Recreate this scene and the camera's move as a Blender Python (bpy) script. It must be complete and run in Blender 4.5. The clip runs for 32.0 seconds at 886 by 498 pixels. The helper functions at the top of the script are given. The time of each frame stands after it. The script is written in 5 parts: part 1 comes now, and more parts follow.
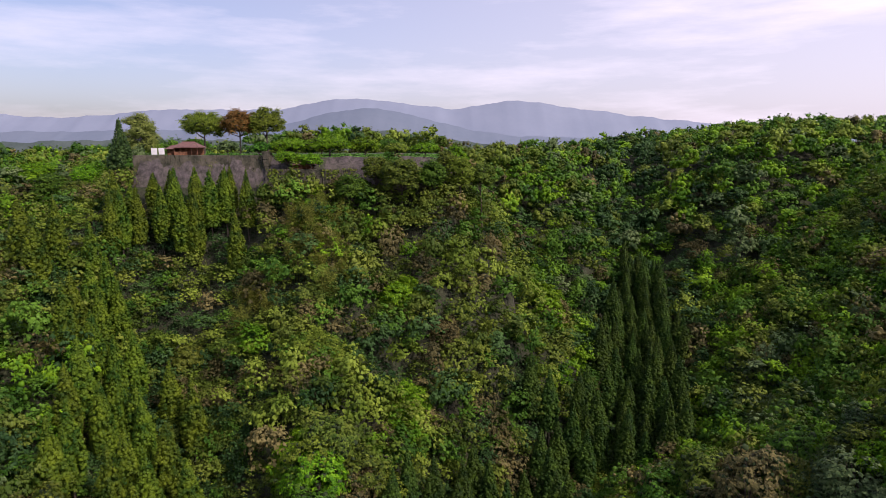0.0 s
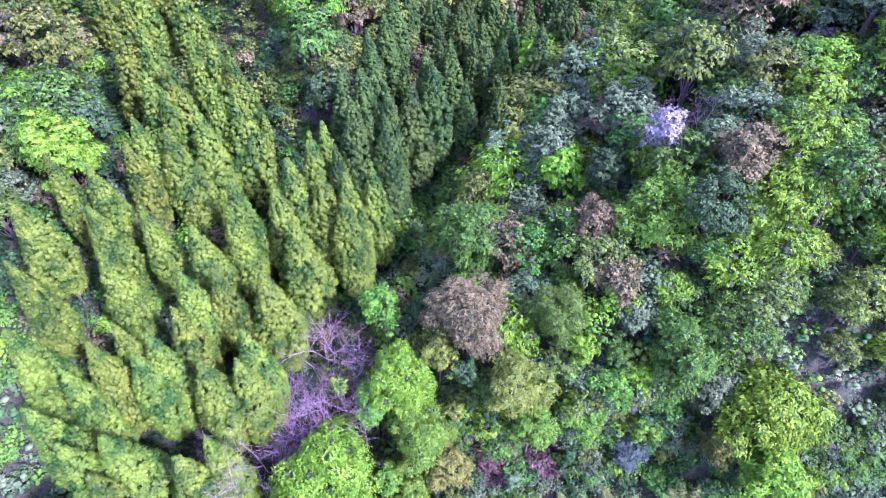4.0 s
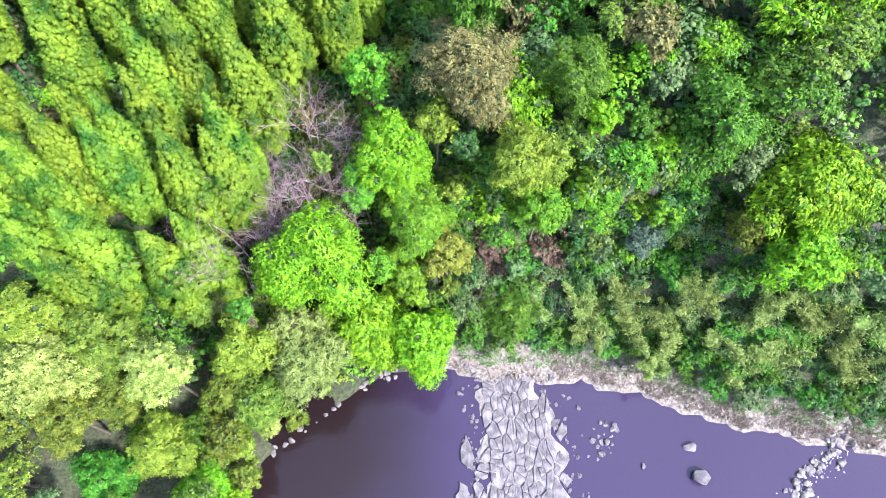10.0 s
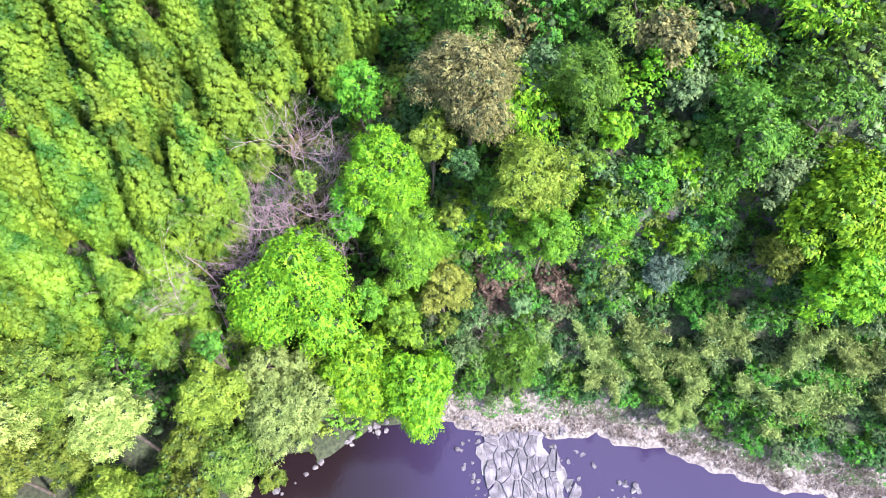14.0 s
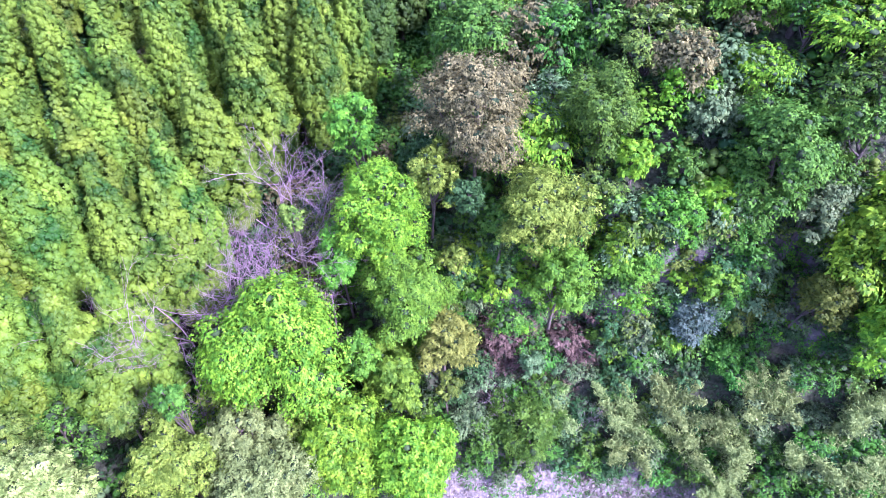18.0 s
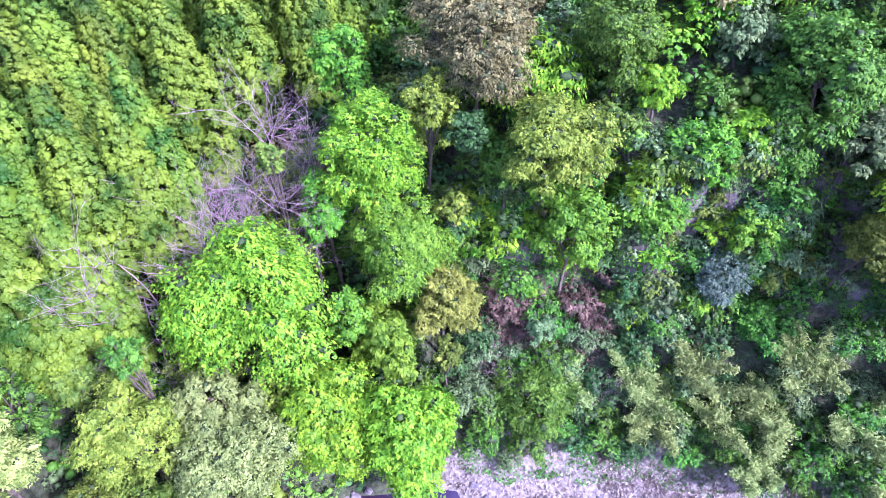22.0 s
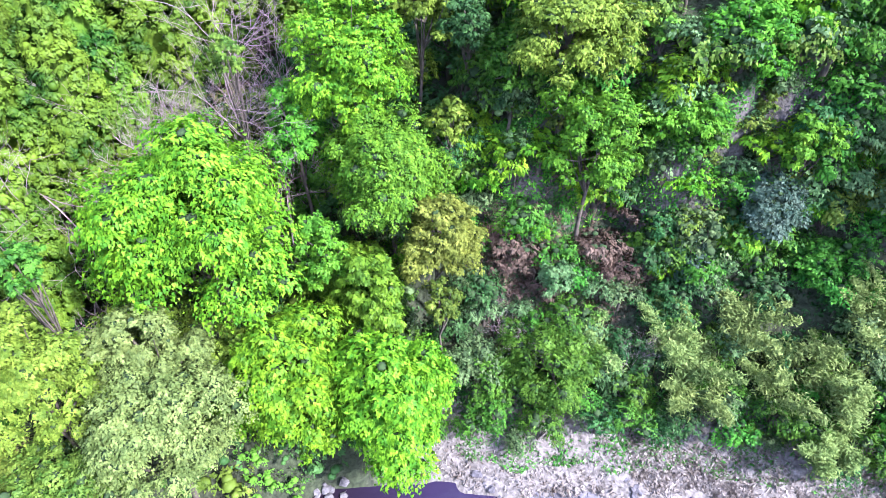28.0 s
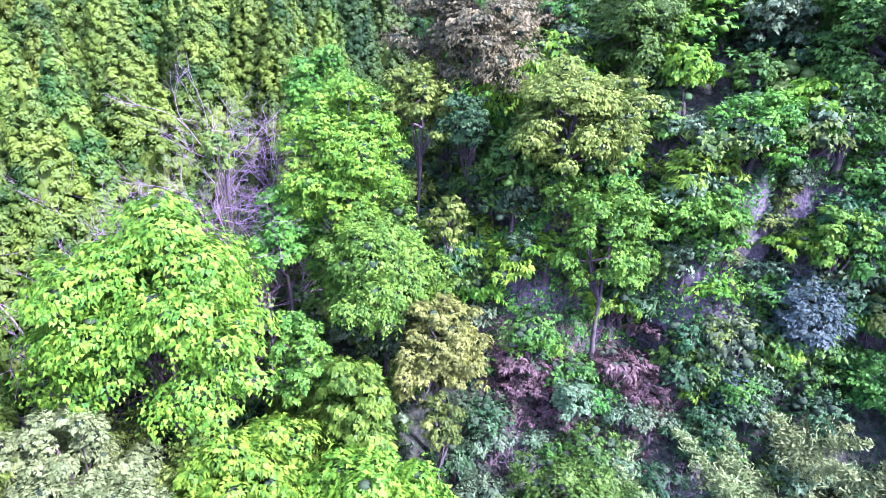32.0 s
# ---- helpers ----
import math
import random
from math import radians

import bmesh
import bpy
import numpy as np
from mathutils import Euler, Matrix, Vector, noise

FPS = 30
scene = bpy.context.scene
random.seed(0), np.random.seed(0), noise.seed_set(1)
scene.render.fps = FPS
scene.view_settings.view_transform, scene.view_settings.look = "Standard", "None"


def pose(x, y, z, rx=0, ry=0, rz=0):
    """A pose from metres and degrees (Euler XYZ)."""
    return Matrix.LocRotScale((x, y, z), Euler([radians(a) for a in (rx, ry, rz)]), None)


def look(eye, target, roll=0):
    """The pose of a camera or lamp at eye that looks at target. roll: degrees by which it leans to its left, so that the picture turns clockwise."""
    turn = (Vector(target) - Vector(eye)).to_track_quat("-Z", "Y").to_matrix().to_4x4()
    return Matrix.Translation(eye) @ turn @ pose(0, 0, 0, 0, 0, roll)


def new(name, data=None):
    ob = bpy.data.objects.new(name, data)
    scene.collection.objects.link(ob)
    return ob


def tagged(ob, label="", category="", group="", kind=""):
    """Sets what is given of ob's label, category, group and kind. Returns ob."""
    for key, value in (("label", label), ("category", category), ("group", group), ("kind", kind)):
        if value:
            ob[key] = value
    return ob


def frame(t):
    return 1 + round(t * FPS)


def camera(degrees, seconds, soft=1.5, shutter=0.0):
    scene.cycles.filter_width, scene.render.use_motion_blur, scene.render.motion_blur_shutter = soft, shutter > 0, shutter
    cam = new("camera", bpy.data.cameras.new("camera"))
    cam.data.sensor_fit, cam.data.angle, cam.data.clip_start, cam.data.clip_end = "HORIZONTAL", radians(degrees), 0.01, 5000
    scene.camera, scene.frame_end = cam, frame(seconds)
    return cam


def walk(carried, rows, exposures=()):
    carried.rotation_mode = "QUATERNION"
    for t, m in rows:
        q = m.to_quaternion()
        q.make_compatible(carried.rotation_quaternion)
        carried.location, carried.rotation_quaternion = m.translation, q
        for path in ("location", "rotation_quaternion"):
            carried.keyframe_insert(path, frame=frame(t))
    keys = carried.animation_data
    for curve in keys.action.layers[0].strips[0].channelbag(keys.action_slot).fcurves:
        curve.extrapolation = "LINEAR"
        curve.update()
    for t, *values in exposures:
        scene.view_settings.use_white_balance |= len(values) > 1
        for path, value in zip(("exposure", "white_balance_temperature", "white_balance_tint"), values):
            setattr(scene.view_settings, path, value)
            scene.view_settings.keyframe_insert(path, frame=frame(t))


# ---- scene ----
cam = camera(70.7, 32.0, soft=0.8)
METRES, EYE, TILT, LEAN, TURN = 70.0, 105.0, -9.4, 0.0, 0.0
ROWS = [
    (0.0, 0.0, 0.0, 0.0, 0.0, 0.0, 0.0),
    (0.5, -0.0, 0.0007, -0.0164, 0.02, -3.06, 0.05),
    (1.0, 0.0004, 0.0021, -0.0288, 0.09, -8.2, 0.07),
    (1.5, 0.0017, 0.0038, -0.0419, 0.19, -13.38, 0.11),
    (2.0, 0.0019, 0.0065, -0.0539, 0.25, -18.62, 0.14),
    (2.5, 0.003, 0.0104, -0.0665, 0.27, -23.85, 0.17),
    (3.0, 0.0044, 0.0141, -0.0791, 0.22, -28.98, 0.19),
    (3.5, 0.0039, 0.0171, -0.0926, 0.2, -34.03, 0.19),
    (4.0, 0.0042, 0.0198, -0.1061, 0.23, -39.07, 0.19),
    (4.5, 0.0042, 0.0234, -0.1195, 0.23, -44.09, 0.16),
    (6.5, 0.0029, 0.0317, -0.1799, 0.14, -54.43, 0.07),
    (7.0, 0.0027, 0.0341, -0.1952, 0.17, -54.44, 0.05),
    (7.5, 0.0025, 0.036, -0.2108, 0.19, -54.41, 0.04),
    (8.0, 0.0026, 0.0381, -0.2263, 0.21, -54.41, 0.03),
    (8.5, 0.0031, 0.0405, -0.242, 0.19, -54.4, 0.04),
    (9.0, 0.0028, 0.0423, -0.2578, 0.19, -54.37, -0.0),
    (9.5, 0.0038, 0.0443, -0.2734, 0.18, -54.28, -0.02),
    (10.0, 0.0041, 0.0465, -0.2889, 0.2, -54.11, -0.05),
    (10.5, 0.0046, 0.0495, -0.3041, 0.19, -54.1, -0.07),
    (11.0, 0.0048, 0.0518, -0.3196, 0.17, -54.04, -0.09),
    (11.5, 0.0041, 0.0544, -0.3359, 0.12, -53.29, -0.14),
    (12.0, 0.0043, 0.0565, -0.3512, 0.09, -52.16, -0.13),
    (12.5, 0.0041, 0.0593, -0.3659, 0.08, -51.09, -0.13),
    (13.0, 0.005, 0.0615, -0.3812, 0.11, -49.98, -0.14),
    (13.5, 0.0048, 0.0628, -0.397, 0.05, -48.85, -0.18),
    (14.0, 0.0061, 0.0648, -0.4126, 0.06, -47.76, -0.18),
    (14.5, 0.0065, 0.0664, -0.4284, 0.03, -46.64, -0.18),
    (16.5, 0.0053, 0.0755, -0.4937, -0.04, -42.05, -0.22),
    (17.0, 0.0043, 0.0786, -0.5098, -0.06, -40.91, -0.24),
    (17.5, 0.0034, 0.0815, -0.5255, -0.07, -39.77, -0.23),
    (18.0, 0.0026, 0.0847, -0.5409, -0.07, -38.66, -0.23),
    (18.5, 0.0023, 0.0872, -0.5566, -0.08, -37.53, -0.23),
    (19.0, 0.0028, 0.0901, -0.5715, -0.06, -37.17, -0.24),
    (19.5, 0.0031, 0.093, -0.5872, -0.07, -37.16, -0.25),
    (20.0, 0.004, 0.0961, -0.6031, -0.03, -37.16, -0.26),
    (20.5, 0.0029, 0.098, -0.6195, -0.12, -37.11, -0.22),
    (21.0, 0.0021, 0.1004, -0.6355, -0.18, -37.1, -0.19),
    (21.5, 0.0027, 0.1034, -0.6513, -0.26, -37.1, -0.17),
    (22.0, 0.0043, 0.1067, -0.6674, -0.21, -37.08, -0.17),
    (22.5, 0.0036, 0.1097, -0.6829, -0.19, -37.08, -0.17),
    (23.0, 0.0024, 0.112, -0.6993, -0.33, -37.03, -0.19),
    (23.5, 0.0032, 0.1143, -0.7157, -0.44, -37.02, -0.16),
    (24.0, 0.004, 0.1172, -0.7316, -0.48, -37.05, -0.17),
    (24.5, 0.0053, 0.1206, -0.7475, -0.44, -37.03, -0.17),
    (25.0, 0.0051, 0.1243, -0.7634, -0.44, -37.06, -0.19),
    (25.5, 0.0047, 0.1266, -0.78, -0.41, -37.04, -0.21),
    (27.5, 0.0051, 0.1379, -0.8477, -0.51, -35.2, -0.27),
    (28.0, 0.0068, 0.14, -0.8641, -0.63, -31.69, -0.27),
    (28.5, 0.0075, 0.1421, -0.88, -0.68, -28.27, -0.22),
    (29.0, 0.0074, 0.1444, -0.8956, -0.76, -24.86, -0.24),
    (29.5, 0.0081, 0.1469, -0.9111, -0.78, -21.46, -0.2),
    (30.0, 0.0095, 0.1502, -0.9263, -0.75, -18.1, -0.17),
    (30.5, 0.009, 0.1529, -0.942, -0.72, -14.7, -0.18),
    (31.0, 0.0088, 0.1545, -0.9569, -0.65, -12.19, -0.18),
    (31.5, 0.009, 0.157, -0.9717, -0.65, -12.17, -0.16),
    (32.0, 0.0086, 0.1598, -0.9852, -0.71, -12.17, -0.14),
]

EXPOSURES = [(0.0, 0.15, 6300, 34), (0.6, 0.3, 6200, 38), (1.0, 0.65, 5700, 50), (1.6, 1.45, 4900, 70), (2.2, 2.1, 4600, 82), (4.5, 2.38, 4800, 72),
             (6.5, 2.5, 5450, 15), (15.0, 2.5, 5400, 23), (17.5, 2.5, 4750, 56), (21.0, 2.5, 4750, 54), (25.0, 2.5, 5100, 30), (28.0, 2.5, 5000, 22), (30.0, 2.65, 4700, 50), (32.0, 2.75, 4650, 63)]
walk(cam, [(t, pose(0, 0, EYE, TILT, LEAN, TURN) @ pose(METRES * x, METRES * y, METRES * z, 90 + pitch, roll, yaw)) for t, x, y, z, yaw, pitch, roll in ROWS], EXPOSURES)

# ---- world and sun ----
SUN_EL, SUN_AZ = 44.0, 128.0          # degrees above the horizon; degrees clockwise from +y
world = bpy.data.worlds.new("sky")
scene.world = world
world.use_nodes = True
wn, wl = world.node_tree.nodes, world.node_tree.links
sky = wn.new("ShaderNodeTexSky")
sky.sky_type, sky.sun_disc = "NISHITA", False
sky.sun_elevation, sky.sun_rotation = radians(SUN_EL), radians(SUN_AZ)
sky.altitude, sky.air_density, sky.dust_density, sky.ozone_density = 300, 1.0, 3.0, 1.0
wcoord = wn.new("ShaderNodeTexCoord")
wmap = wn.new("ShaderNodeMapping")
wmap.inputs["Scale"].default_value = (1.0, 1.0, 6.0)
wnoise = wn.new("ShaderNodeTexNoise")
wnoise.inputs["Scale"].default_value, wnoise.inputs["Detail"].default_value, wnoise.inputs["Roughness"].default_value = 2.6, 8, 0.6
wramp = wn.new("ShaderNodeValToRGB")
wramp.color_ramp.elements[0].position, wramp.color_ramp.elements[1].position = 0.46, 0.74
wramp.color_ramp.elements[0].color, wramp.color_ramp.elements[1].color = (0.0, 0.0, 0.0, 1), (0.45, 0.45, 0.45, 1)
wmix = wn.new("ShaderNodeMixRGB")
wmix.inputs[2].default_value = (7.6, 7.5, 7.6, 1)
back = wn["Background"]
back.inputs["Strength"].default_value = 0.13
wl.new(wcoord.outputs["Generated"], wmap.inputs["Vector"])
wl.new(wmap.outputs["Vector"], wnoise.inputs["Vector"])
wl.new(wnoise.outputs["Fac"], wramp.inputs["Fac"])
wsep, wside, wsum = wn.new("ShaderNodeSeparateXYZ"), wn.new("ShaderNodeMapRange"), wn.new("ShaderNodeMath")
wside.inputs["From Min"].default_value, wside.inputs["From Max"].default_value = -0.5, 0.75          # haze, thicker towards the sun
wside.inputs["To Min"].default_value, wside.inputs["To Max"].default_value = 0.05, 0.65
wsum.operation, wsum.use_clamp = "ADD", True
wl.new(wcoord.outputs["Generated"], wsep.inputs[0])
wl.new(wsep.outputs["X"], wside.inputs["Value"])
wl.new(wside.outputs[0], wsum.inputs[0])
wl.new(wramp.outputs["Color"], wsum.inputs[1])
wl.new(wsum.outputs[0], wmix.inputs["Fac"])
wl.new(sky.outputs["Color"], wmix.inputs[1])
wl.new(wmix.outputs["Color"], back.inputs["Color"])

sun = new("sun", bpy.data.lights.new("sun", "SUN"))
sun.data.energy, sun.data.angle, sun.data.color = 3.3, radians(5), (1.0, 0.89, 0.72)
az, el = radians(SUN_AZ), radians(SUN_EL)
sun.matrix_world = look((math.sin(az) * math.cos(el) * 100, math.cos(az) * math.cos(el) * 100, math.sin(el) * 100 + 50), (0, 0, 50))


# ---- materials ----
def nodes_of(name):
    m = bpy.data.materials.new(name)
    m.use_nodes = True
    return m, m.node_tree.nodes, m.node_tree.links, m.node_tree.nodes["Principled BSDF"]


def leaf_material(name, dark, light, translucent=0.3, hue=0.03, rough=0.55, scale=1.1, speck=0.42, value=0.16, patch=1.9, lift=-0.70):
    """Foliage: each leaf its own shade between dark and light, patches of both over the crown, each tree a little apart."""
    m, n, l, p = nodes_of(name)
    geo, info, tc = n.new("ShaderNodeNewGeometry"), n.new("ShaderNodeObjectInfo"), n.new("ShaderNodeTexCoord")
    noise_n = n.new("ShaderNodeTexNoise")
    noise_n.inputs["Scale"].default_value, noise_n.inputs["Detail"].default_value = scale, 3
    l.new(tc.outputs["Object"], noise_n.inputs["Vector"])
    add = n.new("ShaderNodeMath")
    add.operation = "MULTIPLY_ADD"
    l.new(geo.outputs["Random Per Island"], add.inputs[0])
    add.inputs[1].default_value = speck
    sub = n.new("ShaderNodeMath")
    sub.operation = "MULTIPLY_ADD"
    l.new(noise_n.outputs["Fac"], sub.inputs[0])
    sub.inputs[1].default_value, sub.inputs[2].default_value = patch, lift
    l.new(sub.outputs[0], add.inputs[2])
    ramp = n.new("ShaderNodeValToRGB")
    ramp.color_ramp.elements[0].color, ramp.color_ramp.elements[1].color = (*dark, 1), (*light, 1)
    ramp.color_ramp.elements[0].position, ramp.color_ramp.elements[1].position = 0.2, 0.9
    l.new(add.outputs[0], ramp.inputs["Fac"])
    hsv = n.new("ShaderNodeHueSaturation")
    hm, vm = n.new("ShaderNodeMapRange"), n.new("ShaderNodeMapRange")
    hm.inputs["To Min"].default_value, hm.inputs["To Max"].default_value = 0.5 - hue, 0.5 + hue
    vm.inputs["To Min"].default_value, vm.inputs["To Max"].default_value = 1 - value, 1 + value
    l.new(info.outputs["Random"], hm.inputs["Value"])
    l.new(info.outputs["Random"], vm.inputs["Value"])
    l.new(hm.outputs[0], hsv.inputs["Hue"])
    l.new(vm.outputs[0], hsv.inputs["Value"])
    l.new(ramp.outputs["Color"], hsv.inputs["Color"])
    l.new(hsv.outputs["Color"], p.inputs["Base Color"])
    p.inputs["Roughness"].default_value = rough
    p.inputs["Specular IOR Level"].default_value = 0.12
    tr, mx = n.new("ShaderNodeBsdfTranslucent"), n.new("ShaderNodeMixShader")
    l.new(hsv.outputs["Color"], tr.inputs["Color"])
    mx.inputs["Fac"].default_value = translucent
    l.new(p.outputs[0], mx.inputs[1])
    l.new(tr.outputs[0], mx.inputs[2])
    l.new(mx.outputs[0], n["Material Output"].inputs["Surface"])
    return m


def rough_material(name, a, b, scale=1.0, rough=0.85, bump=0.4, fine=12.0, spread=0.0):
    """Two colours in broad patches, a finer grain over them, and a bump of both."""
    m, n, l, p = nodes_of(name)
    tc = n.new("ShaderNodeTexCoord")
    n1, n2 = n.new("ShaderNodeTexNoise"), n.new("ShaderNodeTexNoise")
    n1.inputs["Scale"].default_value, n1.inputs["Detail"].default_value = scale, 6
    n2.inputs["Scale"].default_value, n2.inputs["Detail"].default_value = scale * fine, 4
    for q in (n1, n2):
        l.new(tc.outputs["Object"], q.inputs["Vector"])
    mixf = n.new("ShaderNodeMath")
    mixf.operation = "MULTIPLY_ADD"
    l.new(n2.outputs["Fac"], mixf.inputs[0])
    mixf.inputs[1].default_value = 0.5
    half = n.new("ShaderNodeMath")
    half.operation = "MULTIPLY_ADD"
    l.new(n1.outputs["Fac"], half.inputs[0])
    half.inputs[1].default_value, half.inputs[2].default_value = 1.4, -0.45
    l.new(half.outputs[0], mixf.inputs[2])
    ramp = n.new("ShaderNodeValToRGB")
    ramp.color_ramp.elements[0].color, ramp.color_ramp.elements[1].color = (*a, 1), (*b, 1)
    ramp.color_ramp.elements[0].position, ramp.color_ramp.elements[1].position = 0.25, 0.75
    l.new(mixf.outputs[0], ramp.inputs["Fac"])
    out = ramp.outputs["Color"]
    if spread:
        info, hsv, vm = n.new("ShaderNodeObjectInfo"), n.new("ShaderNodeHueSaturation"), n.new("ShaderNodeMapRange")
        vm.inputs["To Min"].default_value, vm.inputs["To Max"].default_value = 1 - spread, 1 + spread
        l.new(info.outputs["Random"], vm.inputs["Value"])
        l.new(vm.outputs[0], hsv.inputs["Value"])
        l.new(out, hsv.inputs["Color"])
        out = hsv.outputs["Color"]
    l.new(out, p.inputs["Base Color"])
    p.inputs["Roughness"].default_value = rough
    bp = n.new("ShaderNodeBump")
    bp.inputs["Strength"].default_value, bp.inputs["Distance"].default_value = bump, 0.3 / scale
    l.new(mixf.outputs[0], bp.inputs["Height"])
    l.new(bp.outputs[0], p.inputs["Normal"])
    return m


BARK = rough_material("bark", (0.04, 0.032, 0.026), (0.11, 0.085, 0.065), 2.0)
VINE = rough_material("dead_vine", (0.12, 0.06, 0.05), (0.28, 0.16, 0.13), 2.0)
PALE_BARK = rough_material("pale_bark", (0.12, 0.08, 0.088), (0.29, 0.21, 0.225), 2.0)
ROCK = rough_material("rock", (0.06, 0.054, 0.055), (0.20, 0.18, 0.18), 0.5, spread=0.15)
PALE_ROCK = rough_material("pale_rock", (0.038, 0.034, 0.037), (0.15, 0.135, 0.15), 0.9, spread=0.14)
DARK_STONE = rough_material("wall_stone", (0.022, 0.026, 0.012), (0.105, 0.095, 0.066), 0.35, spread=0.25, fine=5.0)
WOODEN = rough_material("brown_wood", (0.14, 0.06, 0.03), (0.3, 0.14, 0.07), 2.5)
ROOFING = rough_material("brown_roof", (0.1, 0.055, 0.05), (0.2, 0.1, 0.085), 1.5)
WHITE = rough_material("white_paint", (0.7, 0.7, 0.7), (0.82, 0.82, 0.8), 1.0, 0.5, 0.05)
STEEL = rough_material("galvanised_steel", (0.3, 0.31, 0.33), (0.42, 0.43, 0.45), 3.0, 0.5, 0.05)
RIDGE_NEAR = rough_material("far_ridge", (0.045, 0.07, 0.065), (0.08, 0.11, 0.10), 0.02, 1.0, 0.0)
# blue-grey base colours with the haze of distance painted in
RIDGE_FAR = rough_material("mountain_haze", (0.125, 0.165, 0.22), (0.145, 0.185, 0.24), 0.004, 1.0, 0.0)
RIDGE_FAREST = rough_material("mountain_pale_haze", (0.19, 0.235, 0.31), (0.21, 0.255, 0.33), 0.004, 1.0, 0.0)

CEDAR = leaf_material("cedar_needles", (0.018, 0.054, 0.005), (0.155, 0.228, 0.012), 0.06, 0.012, scale=0.3, speck=0.16, value=0.14, patch=1.5, lift=-0.38)
# the cedar's needles again, darker: the ravine's shade put into the colour
CEDAR_SHADED = leaf_material("shaded_cedar_needles", (0.013, 0.038, 0.006), (0.07, 0.13, 0.013), 0.05, 0.012, scale=0.3, speck=0.16, value=0.14, patch=1.5, lift=-0.40)
LIME = leaf_material("lime_leaves", (0.05, 0.15, 0.005), (0.215, 0.40, 0.008), 0.25, 0.014, scale=1.5, speck=0.4)
GREEN = leaf_material("green_leaves", (0.026, 0.085, 0.008), (0.115, 0.255, 0.022), 0.25, 0.02)
# inner foliage of the crowns, painted dark to deepen the shade between leaves
INNER_SHADE = rough_material("inner_shade", (0.012, 0.028, 0.005), (0.03, 0.058, 0.012), 1.5, 0.95, 0.2)
SPRING = leaf_material("spring_green_leaves", (0.045, 0.125, 0.008), (0.165, 0.33, 0.016), 0.25, 0.018)
OLIVE = leaf_material("olive_leaves", (0.045, 0.085, 0.010), (0.18, 0.24, 0.030), 0.25, 0.02)
DEEP = leaf_material("evergreen_leaves", (0.015, 0.048, 0.012), (0.066, 0.145, 0.035), 0.12, 0.02)
GREYISH = leaf_material("silvery_leaves", (0.045, 0.09, 0.028), (0.17, 0.245, 0.09), 0.2, 0.02)
TAN = leaf_material("tan_young_leaves", (0.05, 0.052, 0.018), (0.215, 0.19, 0.068), 0.2, 0.012)
OCHRE = leaf_material("ochre_leaves", (0.09, 0.11, 0.015), (0.26, 0.29, 0.045), 0.3, 0.01)
YELLOW = leaf_material("yellow_green_leaves", (0.08, 0.14, 0.012), (0.27, 0.38, 0.04), 0.35, 0.012)
PALEY = leaf_material("pale_yellow_leaves", (0.10, 0.145, 0.025), (0.34, 0.41, 0.10), 0.3, 0.012)
MUTED = leaf_material("pale_grey_green_leaves", (0.08, 0.12, 0.028), (0.25, 0.325, 0.085), 0.25, 0.012)
BLUISH = leaf_material("blue_grey_leaves", (0.03, 0.06, 0.04), (0.125, 0.175, 0.125), 0.15, 0.012)
BLOOM = leaf_material("white_blossom", (0.16, 0.17, 0.13), (0.42, 0.40, 0.36), 0.3, 0.01)
BRONZE = leaf_material("bronze_young_leaves", (0.13, 0.08, 0.02), (0.33, 0.20, 0.045), 0.3, 0.008)
RUST = leaf_material("rust_brush", (0.06, 0.042, 0.03), (0.18, 0.125, 0.09), 0.2, 0.015)
PLUME = leaf_material("bamboo_leaves", (0.085, 0.135, 0.03), (0.28, 0.36, 0.10), 0.3, 0.015)
REED = leaf_material("dry_reed", (0.17, 0.14, 0.115), (0.42, 0.37, 0.33), 0.3, 0.01)
GRASS = leaf_material("fresh_grass", (0.05, 0.15, 0.02), (0.13, 0.28, 0.05), 0.3, 0.015)


# ---- meshes from arrays ----
def mesh_of(name, verts, quads, material=None, index=None, materials=(), smooth=False):
    me = bpy.data.meshes.new(name)
    verts, quads = np.asarray(verts, np.float32), np.asarray(quads, np.int32)
    me.vertices.add(len(verts))
    me.vertices.foreach_set("co", verts.ravel())
    k = quads.shape[1]
    me.loops.add(quads.size)
    me.loops.foreach_set("vertex_index", quads.ravel())
    me.polygons.add(len(quads))
    me.polygons.foreach_set("loop_start", np.arange(0, quads.size, k, dtype=np.int32))
    me.update(calc_edges=True)
    for mm in ([material] if material else materials):
        me.materials.append(mm)
    if index is not None:
        me.polygons.foreach_set("material_index", np.asarray(index, np.int32))
    me.polygons.foreach_set("use_smooth", np.full(len(quads), smooth))
    return me


def part(name, mesh, parent, label=""):
    ob = new(name, mesh)
    ob.parent = parent
    return tagged(ob, label)


def bm_mesh(name, bm, material):
    me = bpy.data.meshes.new(name)
    bm.to_mesh(me)
    bm.free()
    me.materials.append(material)
    return me


def unit(v):
    return v / np.maximum(np.linalg.norm(v, axis=-1, keepdims=True), 1e-9)


def leaf_quads(P, N, size, long, rng, dirs=None):
    """One small pointed leaf at each P, facing N, pointing along dirs or anywhere."""
    D = unit(rng.normal(size=P.shape)) if dirs is None else dirs
    U = unit(D - N * np.sum(D * N, -1, keepdims=True))
    V = np.cross(N, U)
    s = size[:, None]
    back = P - U * s * long * 0.7 - N * s * 0.25
    verts = np.stack([P + U * s * long - N * s * 0.2, back + V * s * 0.85, back - V * s * 0.85], 1).reshape(-1, 3)
    return verts, np.arange(len(verts)).reshape(-1, 3)


